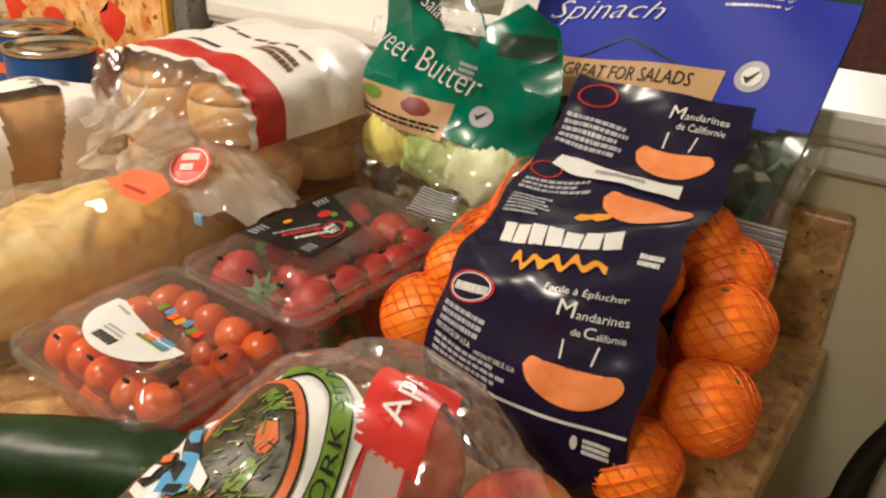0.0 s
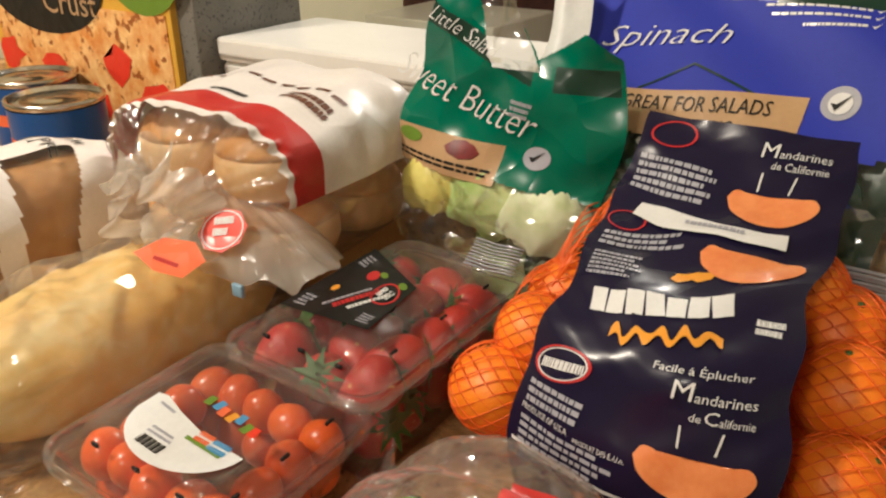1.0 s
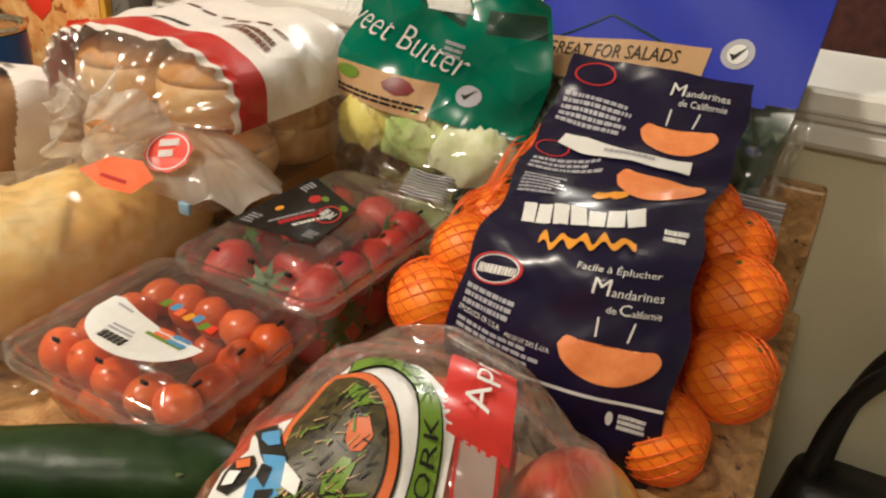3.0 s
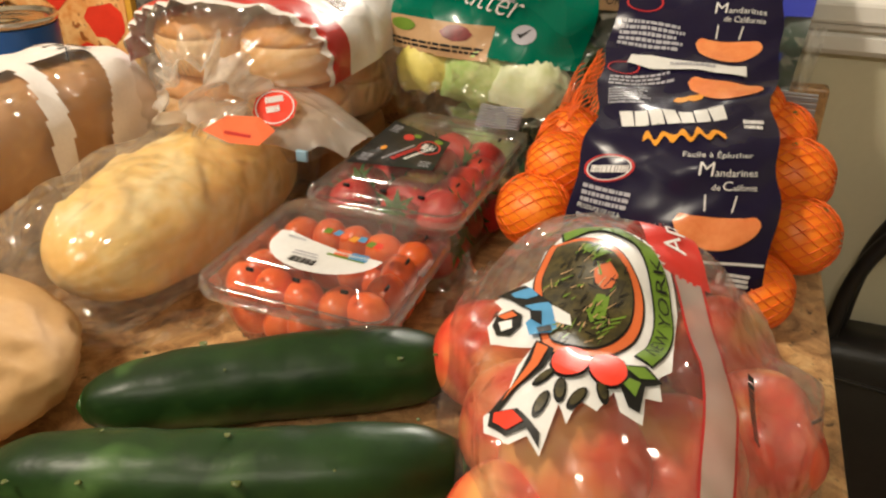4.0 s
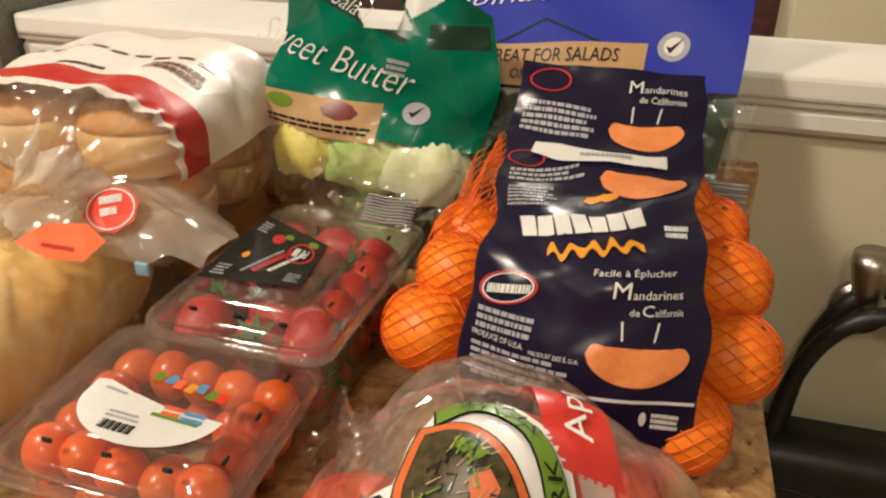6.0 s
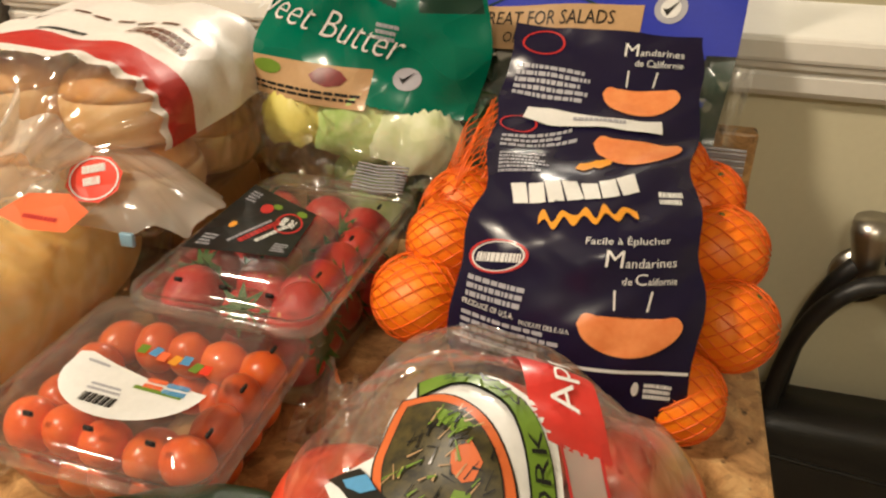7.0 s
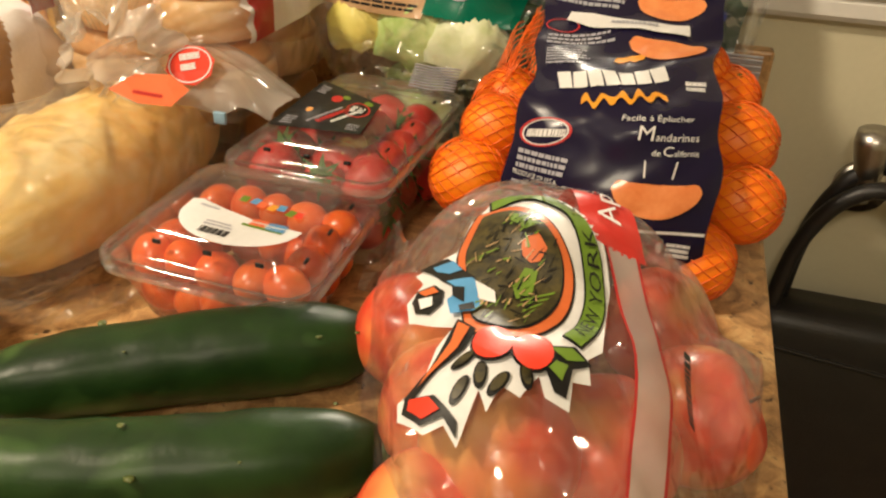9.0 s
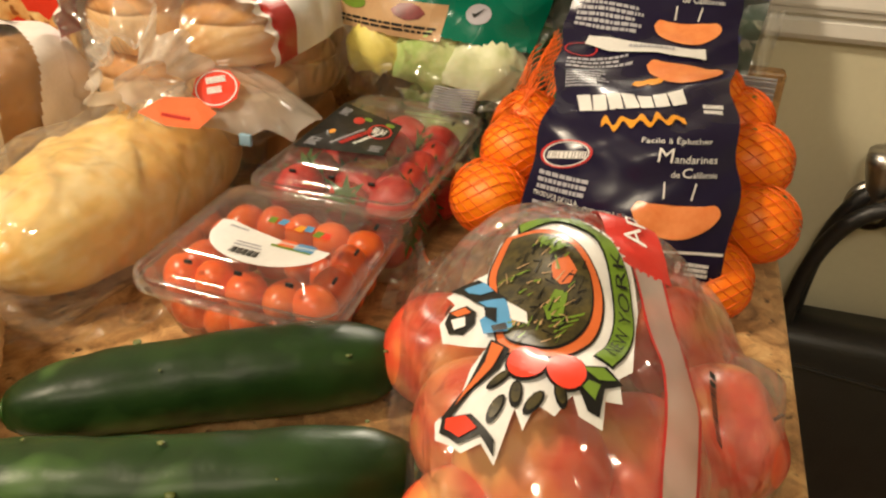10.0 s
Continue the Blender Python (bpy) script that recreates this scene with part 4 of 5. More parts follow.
for p in spots:
    if abs(p[0]) < 0.03 and abs(p[1]) < 0.02 and p[2] < 0.05:
        continue
    ob = new("cherry_tomato", tomato_mesh)
    tagged(ob, "shiny red cherry tomato in the clear box", "tomato", "cherry tomatoes")
    ob.matrix_world = TOM @ pose(*p, rnd.uniform(0, 90), rnd.uniform(0, 90), rnd.uniform(0, 360))


def strawberry(m, length, seed):
    """A tapered berry with a leafy cap."""
    ob = thing("strawberry", "ripe red strawberry with a green leafy cap", "strawberry", "strawberries")
    ob.matrix_world = m
    rings = []
    for i in range(11):
        f = i / 10
        r = length * 0.40 * (math.sin(math.pi * min(1, 0.14 + f * 0.86)) ** 0.75) * (1.12 - 0.35 * f)
        rings.append([(r * math.cos(a) * (1 + 0.06 * math.sin(3 * a + seed)), r * math.sin(a), length * (0.42 - f * 0.92)) for a in (2 * math.pi * k / 16 for k in range(16))])
    bm = bmesh.new()
    loft(bm, rings)
    part("flesh", bm, BERRY, ob)
    bm = bmesh.new()
    for k in range(8):
        a = 2 * math.pi * k / 8 + seed
        d, e = Vector((math.cos(a), math.sin(a), 0)), Vector((-math.sin(a), math.cos(a), 0))
        up, z = Vector((0, 0, 1)), length * 0.43
        p = [up * z, d * length * 0.14 + e * length * 0.08 + up * (z + 0.001), d * length * 0.44 + up * (z - length * 0.02 + 0.002 * math.sin(k)), d * length * 0.14 - e * length * 0.08 + up * (z + 0.001)]
        bm.faces.new([bm.verts.new(q) for q in p])
    tube(bm, [(0, 0, length * 0.42), (0.001, 0, length * 0.55)], 0.0012, 5)
    part("cap", bm, LEAF, ob)


rnd = random.Random(11)
for layer, z in enumerate((0.022, 0.058)):
    for i in range(3):
        for j in range(5):
            if layer == 0 and i == 1 and 0 < j < 4:
                continue
            f = 0.80 + 0.05 * layer
            x, y = ((i + 0.5) / 3 - 0.5) * 0.128 * f + rnd.uniform(-1, 1) * 0.005, ((j + 0.5) / 5 - 0.5) * 0.19 * f + rnd.uniform(-1, 1) * 0.005
            strawberry(STRAW @ pose(x, y, z + rnd.uniform(-1, 1) * 0.002, rnd.uniform(25, 110), rnd.uniform(-40, 40), rnd.uniform(0, 360)), rnd.uniform(0.040, 0.050), rnd.random() * 6)

# ---- apples in a clear bag ----
APPLES = [(0.099, 0.182, 0.036), (0.257, 0.160, 0.037), (0.170, 0.076, 0.064), (0.150, 0.048, 0.036), (0.163, 0.222, 0.060), (0.168, 0.152, 0.086), (0.232, 0.232, 0.036), (0.212, 0.104, 0.052), (0.140, 0.112, 0.048)]
for n, c in enumerate(APPLES):
    ob = thing("apple", "red and yellow apple inside the clear bag", "apple", "apples in the bag", c)
    ob.rotation_euler = (n * 0.9, n * 0.5, n * 1.3)
    rings = []
    for i in range(19):
        th = math.pi * i / 18
        r = 0.037 * (1 - 0.28 * math.exp(-(th / 0.42) ** 2) - 0.16 * math.exp(-((math.pi - th) / 0.4) ** 2))
        rings.append([(max(r * math.sin(th), 0.0004) * math.cos(a) * (1 + 0.02 * math.cos(5 * a)), max(r * math.sin(th), 0.0004) * math.sin(a) * (1 + 0.02 * math.cos(5 * a)), r * math.cos(th) * 0.95) for a in (2 * math.pi * k / 24 for k in range(24))])
    bm = bmesh.new()
    loft(bm, rings)
    part("skin", bm, APPLE, ob)
    bm = bmesh.new()
    tube(bm, [(0, 0, 0.022), (0.001, 0, 0.028), (0.003, 0.001, 0.032)], 0.0011, 5)
    part("stem", bm, WOOD, ob)


def bag_height(x, y):
    """Height of the film over the apples."""
    total = 0.0
    for ax, ay, az in APPLES:
        d2 = ((x - ax) ** 2 + (y - ay) ** 2) / 0.047 ** 2
        total += (max(0.0, (az + 0.043) * (1.02 - 0.42 * d2)) if d2 < 2.4 else 0.0) ** 7
    h = total ** (1 / 7)
    # the loose, standing back of the bag
    e = ((x - 0.150) / 0.075) ** 2 + ((y - 0.242) / 0.045) ** 2
    h = max(h, 0.112 * max(0.0, 1 - 0.5 * e) ** 0.7 if e < 2 else 0.0)
    # film drawn tight under the printed badge
    k = abs((x - 0.168) / 0.088) ** 3.0 + (max(0.0, 0.062 - y) / 0.055) ** 3 + (max(0.0, y - 0.185) / 0.05) ** 2
    tight = (0.105 + 0.28 * (y - 0.080)) * max(0.0, 1 - 0.55 * k)
    h = (h ** 9 + tight ** 9) ** (1 / 9)
    return h + 0.0006 * math.sin(x * 160 + 3 * math.sin(y * 90)) * min(1, h * 20) + 0.0005 * math.sin(y * 230 + x * 120) * min(1, h * 20)


apple_bag = thing("apple_bag", "clear plastic bag of apples with a printed badge", "fruit bag")
bm = bmesh.new()
rows = []
for j in range(61):
    f = j / 60
    ring = []
    for k in range(96):
        a = 2 * math.pi * k / 96
        rx, ry = 0.112 * (1 + 0.05 * math.sin(3 * a + 1) + 0.03 * math.sin(7 * a)), 0.142 * (1 + 0.03 * math.sin(5 * a))
        y = 0.148 + ry * f * math.sin(a)
        if math.cos(a) < 0:
            rx *= 0.66 + 0.34 * min(max((0.148 + ry * math.sin(a) - 0.06) / 0.11, 0.0), 1.0)
        x = 0.176 + rx * f * math.cos(a)
        ring.append((x, y, max(0.0012, bag_height(x, y) * min(1.0, (1 - f) * 9))))
    rows.append(ring)
rows[0] = [(0.176 + 0.0003 * math.cos(2 * math.pi * k / 96), 0.148 + 0.0003 * math.sin(2 * math.pi * k / 96), bag_height(0.176, 0.148)) for k in range(96)]
loft(bm, rows, True, False)
body = part("film", bm, APPLE_FILM, apple_bag, "clear creased plastic film")


def on_bag(bm, name, material, lift, size=0.006):
    refine(bm, size)
    for v in bm.verts:
        v.co.z = bag_height(v.co.x, v.co.y) + lift
    return part(name, bm, material, body)


BADGE = pose(0.166, 0.122, 0, 0, 0, 0.0)
def badge(points):
    """Points in the badge's own frame (metres, y towards its top)."""
    return outline([tuple((BADGE @ Vector((x, y, 0)))[:2]) for x, y in points])


arch = [(-0.030, 0.041), (-0.016, 0.039), (-0.003, 0.033), (0.009, 0.023), (0.018, 0.010), (0.021, -0.003), (0.018, -0.016), (0.011, -0.026), (0.001, -0.032), (-0.014, -0.032), (-0.021, -0.018), (-0.027, -0.002), (-0.032, 0.016)]
arch = [tuple(spline(arch + arch[:1], k / 4)) for k in range(52)]


def grown(points, k, cx=-0.007, cy=0.003):
    return [(cx + (x - cx) * k, cy + (y - cy) * k) for x, y in points]


spiky = [(-0.020, 0.056), (0.000, 0.058), (0.018, 0.051), (0.031, 0.034), (0.038, 0.012), (0.039, -0.010), (0.040, -0.024), (0.035, -0.031), (0.038, -0.041), (0.031, -0.045), (0.032, -0.057), (0.022, -0.057), (0.018, -0.050), (0.013, -0.062), (0.005, -0.060), (0.002, -0.070), (-0.003, -0.063), (-0.006, -0.082), (-0.013, -0.076), (-0.020, -0.080), (-0.032, -0.075), (-0.035, -0.066), (-0.027, -0.058), (-0.027, -0.040), (-0.023, -0.030), (-0.033, -0.027), (-0.045, -0.023), (-0.051, -0.008), (-0.047, 0.004), (-0.054, 0.014), (-0.044, 0.015), (-0.035, 0.018), (-0.034, 0.040), (-0.028, 0.051)]
on_bag(badge(spiky), "badge_ground", INK_GLARE_WHITE, 0.0012)
on_bag(badge(grown(arch, 1.10)), "badge_rim", INK_BLACK, 0.0018)
on_bag(badge(grown(arch, 1.06)), "badge_band", INK_LOGO_ORANGE, 0.0023)
on_bag(badge(grown(arch, 0.91)), "badge_line", INK_BLACK, 0.0028)
on_bag(badge(grown(arch, 0.88)), "badge_field", INK_FIELD, 0.0033)
BOW = [(-0.027, 0.047), (-0.010, 0.0515), (0.010, 0.0445), (0.0245, 0.026), (0.0325, 0.002), (0.0320, -0.014), (0.0270, -0.027)]


def bow(f, out):
    """A point of the ribbon: its share of the length, and how far outwards of its middle."""
    p, q = spline(BOW, f * 6), spline(BOW, min(f * 6 + 0.05, 6.0)) - spline(BOW, max(f * 6 - 0.05, 0.0))
    n = np.array((-q[1], q[0])) / np.linalg.norm(q)
    return tuple(p + n * out)


def ribbon(w, f0, f1):
    return [bow(f0 + (f1 - f0) * k / 24, w) for k in range(25)] + [bow(f1 - (f1 - f0) * k / 24, -w) for k in range(25)]


on_bag(badge(ribbon(0.0050, 0.0, 1.0)), "ribbon_edge", INK_BLACK, 0.0020)
on_bag(badge(ribbon(0.0042, 0.01, 0.99)), "ribbon", INK_GREEN, 0.0027)


def on_bow(text, f0, f1, high):
    """Lettering along the ribbon, read upwards from its lower end."""
    bm = fit_box(lettering(text, 1.0), 1, 1)
    for v in bm.verts:
        x, y = bow(f0 + (f1 - f0) * v.co.x, -high * (v.co.y - 0.5))
        v.co = BADGE @ Vector((x, y, 0))
    return on_bag(bm, "printed_text", INK_BLACK, 0.0046, 0.006)


on_bow("NEW YORK", 0.94, 0.47, 0.0058)
on_bow("STATE", 0.40, 0.10, 0.0056)
for x, y in ((-0.003, -0.0410), (0.0135, -0.0405)):
    on_bag(badge(ellipse(x, y, 0.0092, 0.0112, 20)), "printed_fruit", INK_BLACK, 0.0030)
    on_bag(badge(ellipse(x, y, 0.0083, 0.0102, 20)), "printed_fruit", STICKER_RED, 0.0038)
for x, y, t in ((-0.004, -0.0575, 100), (0.004, -0.0600, 62), (0.0135, -0.0530, 110), (-0.0105, -0.0640, 75), (-0.0125, -0.0505, 50)):
    c, q = math.cos(radians(t)), math.sin(radians(t))
    for k, mt, up in ((1.0, INK_BLACK, 0.0024), (0.72, INK_FIELD, 0.0032)):
        on_bag(badge([(x + a * c - b * q, y + a * q + b * c) for a, b in ellipse(0, 0, 0.0062 * k, 0.0028 * k, 12)]), "printed_leaf", mt, up)
for pts, mt, up in (
        # the knot of the ribbon
        ([(0.017, -0.034), (0.029, -0.029), (0.037, -0.034), (0.030, -0.040), (0.030, -0.054), (0.025, -0.054), (0.019, -0.046), (0.022, -0.041)], INK_BLACK, 0.0024),
        ([(0.019, -0.035), (0.028, -0.031), (0.034, -0.034), (0.027, -0.038)], INK_GREEN, 0.0032),
        ([(0.023, -0.041), (0.028, -0.040), (0.027, -0.049), (0.021, -0.046)], INK_GREEN, 0.0032),
        # the winged figure at the badge's side, as plain patches
        ([(-0.052, 0.013), (-0.038, 0.012), (-0.026, 0.000), (-0.020, -0.004), (-0.026, -0.010), (-0.036, -0.002), (-0.044, 0.006)], INK_BLACK, 0.0038),
        ([(-0.044, 0.009), (-0.034, 0.008), (-0.028, 0.001), (-0.034, 0.001), (-0.041, 0.005)], INK_BLUE, 0.0044),
        ([(-0.034, -0.003), (-0.022, -0.004), (-0.012, -0.012), (-0.016, -0.022), (-0.026, -0.024), (-0.030, -0.016), (-0.026, -0.010)], INK_BLUE, 0.0042),
        ([(-0.020, -0.006), (-0.010, -0.010), (-0.008, -0.016), (-0.016, -0.014)], INK_GLARE_WHITE, 0.0047),
        ([(-0.030, -0.008), (-0.024, -0.009), (-0.022, -0.017), (-0.028, -0.014)], INK_BLACK, 0.0047),
        ([(-0.024, -0.019), (-0.018, -0.016), (-0.016, -0.021), (-0.022, -0.023)], INK_BLACK, 0.0047),
        ([(-0.048, -0.002), (-0.040, -0.001), (-0.034, -0.007), (-0.032, -0.016), (-0.036, -0.022), (-0.043, -0.020), (-0.048, -0.010)], INK_BLACK, 0.0024),
        ([(-0.047, -0.004), (-0.040, -0.003), (-0.036, -0.008), (-0.042, -0.009)], INK_LOGO_ORANGE, 0.0032),
        ([(-0.045, -0.010), (-0.038, -0.011), (-0.036, -0.018), (-0.041, -0.019)], INK_GLARE_WHITE, 0.0032),
        ([(-0.022, -0.026), (-0.012, -0.033), (-0.014, -0.045), (-0.022, -0.054), (-0.028, -0.066), (-0.033, -0.066), (-0.026, -0.054), (-0.024, -0.040)], INK_BLACK, 0.0024),
        ([(-0.021, -0.029), (-0.015, -0.033), (-0.017, -0.044), (-0.023, -0.054), (-0.028, -0.062), (-0.024, -0.050), (-0.021, -0.040)], INK_LOGO_ORANGE, 0.0032),
        ([(-0.032, -0.066), (-0.020, -0.066), (-0.008, -0.075), (-0.007, -0.080), (-0.014, -0.074), (-0.022, -0.078), (-0.031, -0.073)], INK_BLACK, 0.0026),
        ([(-0.030, -0.067), (-0.022, -0.067), (-0.016, -0.072), (-0.022, -0.076), (-0.029, -0.072)], STICKER_RED, 0.0034),
        # the picture inside: a grove, a barn, ploughed rows
        ([(-0.004, 0.013), (0.002, 0.017), (0.008, 0.011), (0.006, 0.006), (0.002, 0.005), (-0.003, 0.008)], INK_LOGO_ORANGE, 0.0040),
        ([(-0.014, 0.030), (-0.004, 0.027), (0.002, 0.022), (-0.004, 0.018), (-0.012, 0.024)], INK_GREEN, 0.0038),
        ([(0.000, 0.003), (0.006, 0.003), (0.006, -0.008), (0.000, -0.012), (-0.003, -0.006)], INK_GREEN, 0.0038)):
    on_bag(badge(pts), "badge_patch", mt, up)
rnd = random.Random(17)
for mt, count, up in ((INK_BLACK, 70, 0.0042), (TAN, 34, 0.0044), (INK_GREEN, 26, 0.0045)):
    # short pen strokes that make up the drawn picture
    bm = bmesh.new()
    while count:
        x, y = rnd.uniform(-0.030, 0.019), rnd.uniform(-0.028, 0.037)
        if ((x + 0.006) / 0.020) ** 2 + ((y - 0.002) / 0.029) ** 2 > 1 or x < -0.016 and y < 0.004:
            continue
        t, l, w = rnd.gauss(0.9, 0.5), rnd.uniform(0.0012, 0.0034), rnd.uniform(0.0002, 0.0006)
        c, q = math.cos(t), math.sin(t)
        bm.faces.new([bm.verts.new(BADGE @ Vector((x + a * c - b * q, y + a * q + b * c, 0))) for a, b in ((-l, -w), (l, -w * 0.3), (l, w * 0.5), (-l, w))])
        count -= 1
    on_bag(bm, "pen_drawing", mt, up)
for k in range(5):
    on_bag(badge([(0.002 + 0.001 * k, -0.013 - 0.0028 * k), (0.015 - 0.002 * k, -0.005 - 0.0036 * k), (0.0155 - 0.002 * k, -0.0036 - 0.0036 * k), (0.002 + 0.001 * k, -0.0118 - 0.0028 * k)]), "badge_row", INK_GREEN, 0.0038)
# the slanting red and white band with its word
STRIP = [(0.178, 0.236), (0.191, 0.200), (0.204, 0.165), (0.213, 0.142), (0.222, 0.122), (0.229, 0.100), (0.233, 0.050)]
def strip(x0, x1, f0, f1):
    """A slice of the band between two shares of its width and of its length."""
    def at(f, x):
        p, q = spline(STRIP, f), spline(STRIP, min(f + 0.05, 6.0)) - spline(STRIP, max(f - 0.05, 0.0))
        n = np.array((-q[1], q[0])) / np.linalg.norm(q)
        return tuple(p - n * 0.017 * (0.5 - x))
    n = 12
    return outline([at(f0 + (f1 - f0) * k / n, x0) for k in range(n + 1)] + [at(f1 - (f1 - f0) * k / n, x1) for k in range(n + 1)])


on_bag(strip(-0.5, 1.25, 0.0, 2.2), "red_band", printed("red_band_ink", (0.62, 0.04, 0.03), 0.35, 0.3), 0.0012)
on_bag(strip(0.06, 0.94, 2.15, 6.0), "white_band", film("white_band_film", haze=0.75, gloss=0.03, rough=0.2, wrinkle=0.5, haze_color=(0.80, 0.72, 0.68)), 0.0012)
on_bag(strip(-0.02, 0.05, 2.15, 6.0), "band_line", INK_RED, 0.0016)
on_bag(strip(0.95, 1.02, 2.15, 6.0), "band_line", INK_RED, 0.0016)
bm = fit_box(lettering("Apple", 1.0), 1, 1)
for v in bm.verts:
    q = np.array((0.2000, 0.172)) + v.co.x * np.array((-0.018, 0.048)) + (v.co.y - 0.5) * np.array((-0.013, -0.005))
    v.co = Vector((q[0], q[1], 0))
on_bag(bm, "printed_text", INK_GLARE_WHITE, 0.0030, 0.02)
bm = fit_box(bars(1, 1, 1, 0.0, 0.0, 61), 1, 1)
for v in bm.verts:
    q = np.array((0.250, 0.104)) + v.co.x * np.array((-0.005, 0.040)) + v.co.y * np.array((-0.0035, -0.001))
    v.co = Vector((q[0], q[1], 0))
on_bag(bm, "small_print", INK_BLACK, 0.0016, 0.01)
# loose gathered film between the apples and the boxes
bm = sheet_parts(lambda u, s: (0.030 + 0.085 * u, 0.255 + 0.045 * s - 0.05 * u + 0.006 * math.sin(u * 12), 0.004 + 0.075 * s * (0.3 + 0.7 * u) + 0.008 * math.sin(u * 17 + s * 5) * s), 24, 16, 1.0, ("flap",), lambda u, s: "flap" if s < 0.75 + 0.25 * math.sin(u * 5) else None)["flap"]
part("loose_end", bm, APPLE_FILM, apple_bag, "crumpled loose end of the bag")


# ---- cucumbers ----
def cucumber(a, b, r, seed):
    a, b = Vector(a), Vector(b)
    ob = thing("cucumber", "long dark green cucumber lying on the countertop", "cucumber", "cucumbers", a)
    way = (b - a)
    side, up = way.cross(Vector((0, 0, 1))).normalized(), Vector((0, 0, 1))
    rings, tips = [], []
    for i in range(41):
        f = i / 40
        k = r * (1 - abs(2 * f - 1) ** 4.2) ** 0.55 * (0.95 + 0.07 * math.sin(f * 5 + seed)) + 0.0006
        c = way * f + side * 0.006 * math.sin(f * 3.1) + up * 0.0
        rings.append([c + (side * math.cos(t) + up * math.sin(t)) * k * (1 + 0.02 * math.cos(5 * t + seed) + wob((f * 9, math.cos(t), math.sin(t)), 1.5, 0.05, seed)) for t in (2 * math.pi * n / 28 for n in range(28))])
    bm = bmesh.new()
    loft(bm, rings[:40])
    part("skin", bm, CUKE, ob, "glossy dark green skin with yellowish scars")
    bm = bmesh.new()
    loft(bm, rings[39:])
    part("tip", bm, CUKE_TIP, ob, "paler green tip")
    rnd, scar = random.Random(seed), surface("cucumber_scar", (0.15, 0.16, 0.04), (0.08, 0.11, 0.025), 60.0, 0.5, 0.1)
    for _ in range(7):
        bm = bmesh.new()
        f, t = rnd.uniform(0.06, 0.92), rnd.uniform(0.6, 2.6)
        c = way * f + side * 0.006 * math.sin(f * 3.1) + (side * math.cos(t) + up * math.sin(t)) * r * 0.965
        ball(bm, c * 0.999, rnd.uniform(0.0007, 0.0024), 0.3, 8, 5, 0.8, f * 9)
        part("scar", bm, scar, ob, "small yellowish scar")


cucumber((0.080, 0.180, 0.0265), (-0.116, 0.062, 0.0265), 0.0270, 1.0)
cucumber((-0.122, 0.002, 0.0270), (0.115, 0.098, 0.0270), 0.0270, 2.4)


# ---- bread ----
def super_ring(c, side, up, a, b, power, n=40, f=1.0, bumps=0.0, seed=0):
    pts = []
    for k in range(n):
        t = 2 * math.pi * k / n
        x, z = math.copysign(abs(math.cos(t)) ** power, math.cos(t)), math.copysign(abs(math.sin(t)) ** power, math.sin(t))
        g = f * (1 + bumps * math.sin(5 * t + seed))
        pts.append(Vector(c) + side * x * a * g + up * z * b * g)
    return pts


def bagged(a, b, half, tall, ends, kinds, classify, power=0.6, crumple=0.004, scale=40.0, n=64, m=48, bottom=0.0, pleat=0.0):
    """A bag round a loaf from a to b: each kind of print a mesh of its own. ends: (share of length, share of girth)."""
    a, b = Vector(a), Vector(b)
    way = b - a
    side = way.cross(Vector((0, 0, 1))).normalized()
    up = Vector((0, 0, 1))

    def point(u, s):
        f, g = spline(ends, s)
        t = 2 * math.pi * u
        x, z = math.copysign(abs(math.cos(t)) ** power, math.cos(t)), math.copysign(abs(math.sin(t)) ** power, math.sin(t))
        g *= 1 + pleat * math.sin(26 * t + 2 * math.sin(3 * t)) * max(0.0, 1 - s / 3.0)
        p = a + way * float(f) + (side * x * half + up * z * tall) * float(max(g, 0.01))
        p += (side * x + up * z) * wob(p, scale, crumple, 3.0)
        p.z = max(p.z, bottom + 0.001)
        return p
    return sheet_parts(point, n, m, len(ends) - 1.0, kinds, classify)


# round-ended white loaf in a clear bag
loaf = thing("bread_loaf", "golden crusty white bread loaf in a clear bag", "bread")
a, b = Vector((-0.198, 0.148, 0.050)), Vector((-0.196, 0.425, 0.050))
way = b - a
side, up = way.cross(Vector((0, 0, 1))).normalized(), Vector((0, 0, 1))
rings = []
for i in range(97):
    f = i / 96
    g = max((1 - abs(2 * f - 1) ** 3.2) ** 0.5, 0.02)
    g *= 1 + 0.012 * math.sin(f * 19)
    ring = super_ring(a + way * f, side, up, 0.059, 0.048, 0.85, 64, g)
    # slanting scores overlap like leaves along the crust
    for k, p in enumerate(ring):
        t = 2 * math.pi * k / 64
        phase = f * 3.4 + 0.8 * math.cos(t) + 0.35 * noise.noise(p * 22)
        lip = (phase % 1.0) ** 2 * min(1.0, (1.0 - phase % 1.0) * 7)
        ring[k] = p + (p - (a + way * f)) * (0.03 * noise.noise(p * 28) + 0.015 * noise.noise(p * 90) + 0.085 * (lip - 0.45) * max(0.0, math.sin(t) + 0.3))
    rings.append(ring)
bm = bmesh.new()
loft(bm, rings)
for v in bm.verts:
    v.co.z = max(v.co.z, 0.002)
part("crust", bm, CRUST, loaf, "golden floury crust")
loaf_bag = thing("bread_bag", "clear plastic bread bag with red and orange stickers", "bread bag")
made = bagged(a - way * 0.02, b + way * 0.02, 0.066, 0.052, [(-0.06, 0.02), (-0.03, 0.6), (0.06, 0.92), (0.3, 1.04), (0.6, 1.05), (0.85, 1.0), (0.98, 0.82), (1.05, 0.5)], ("film",), lambda u, s: "film", 0.8, 0.006, 34.0, 130, 70, pleat=0.09)
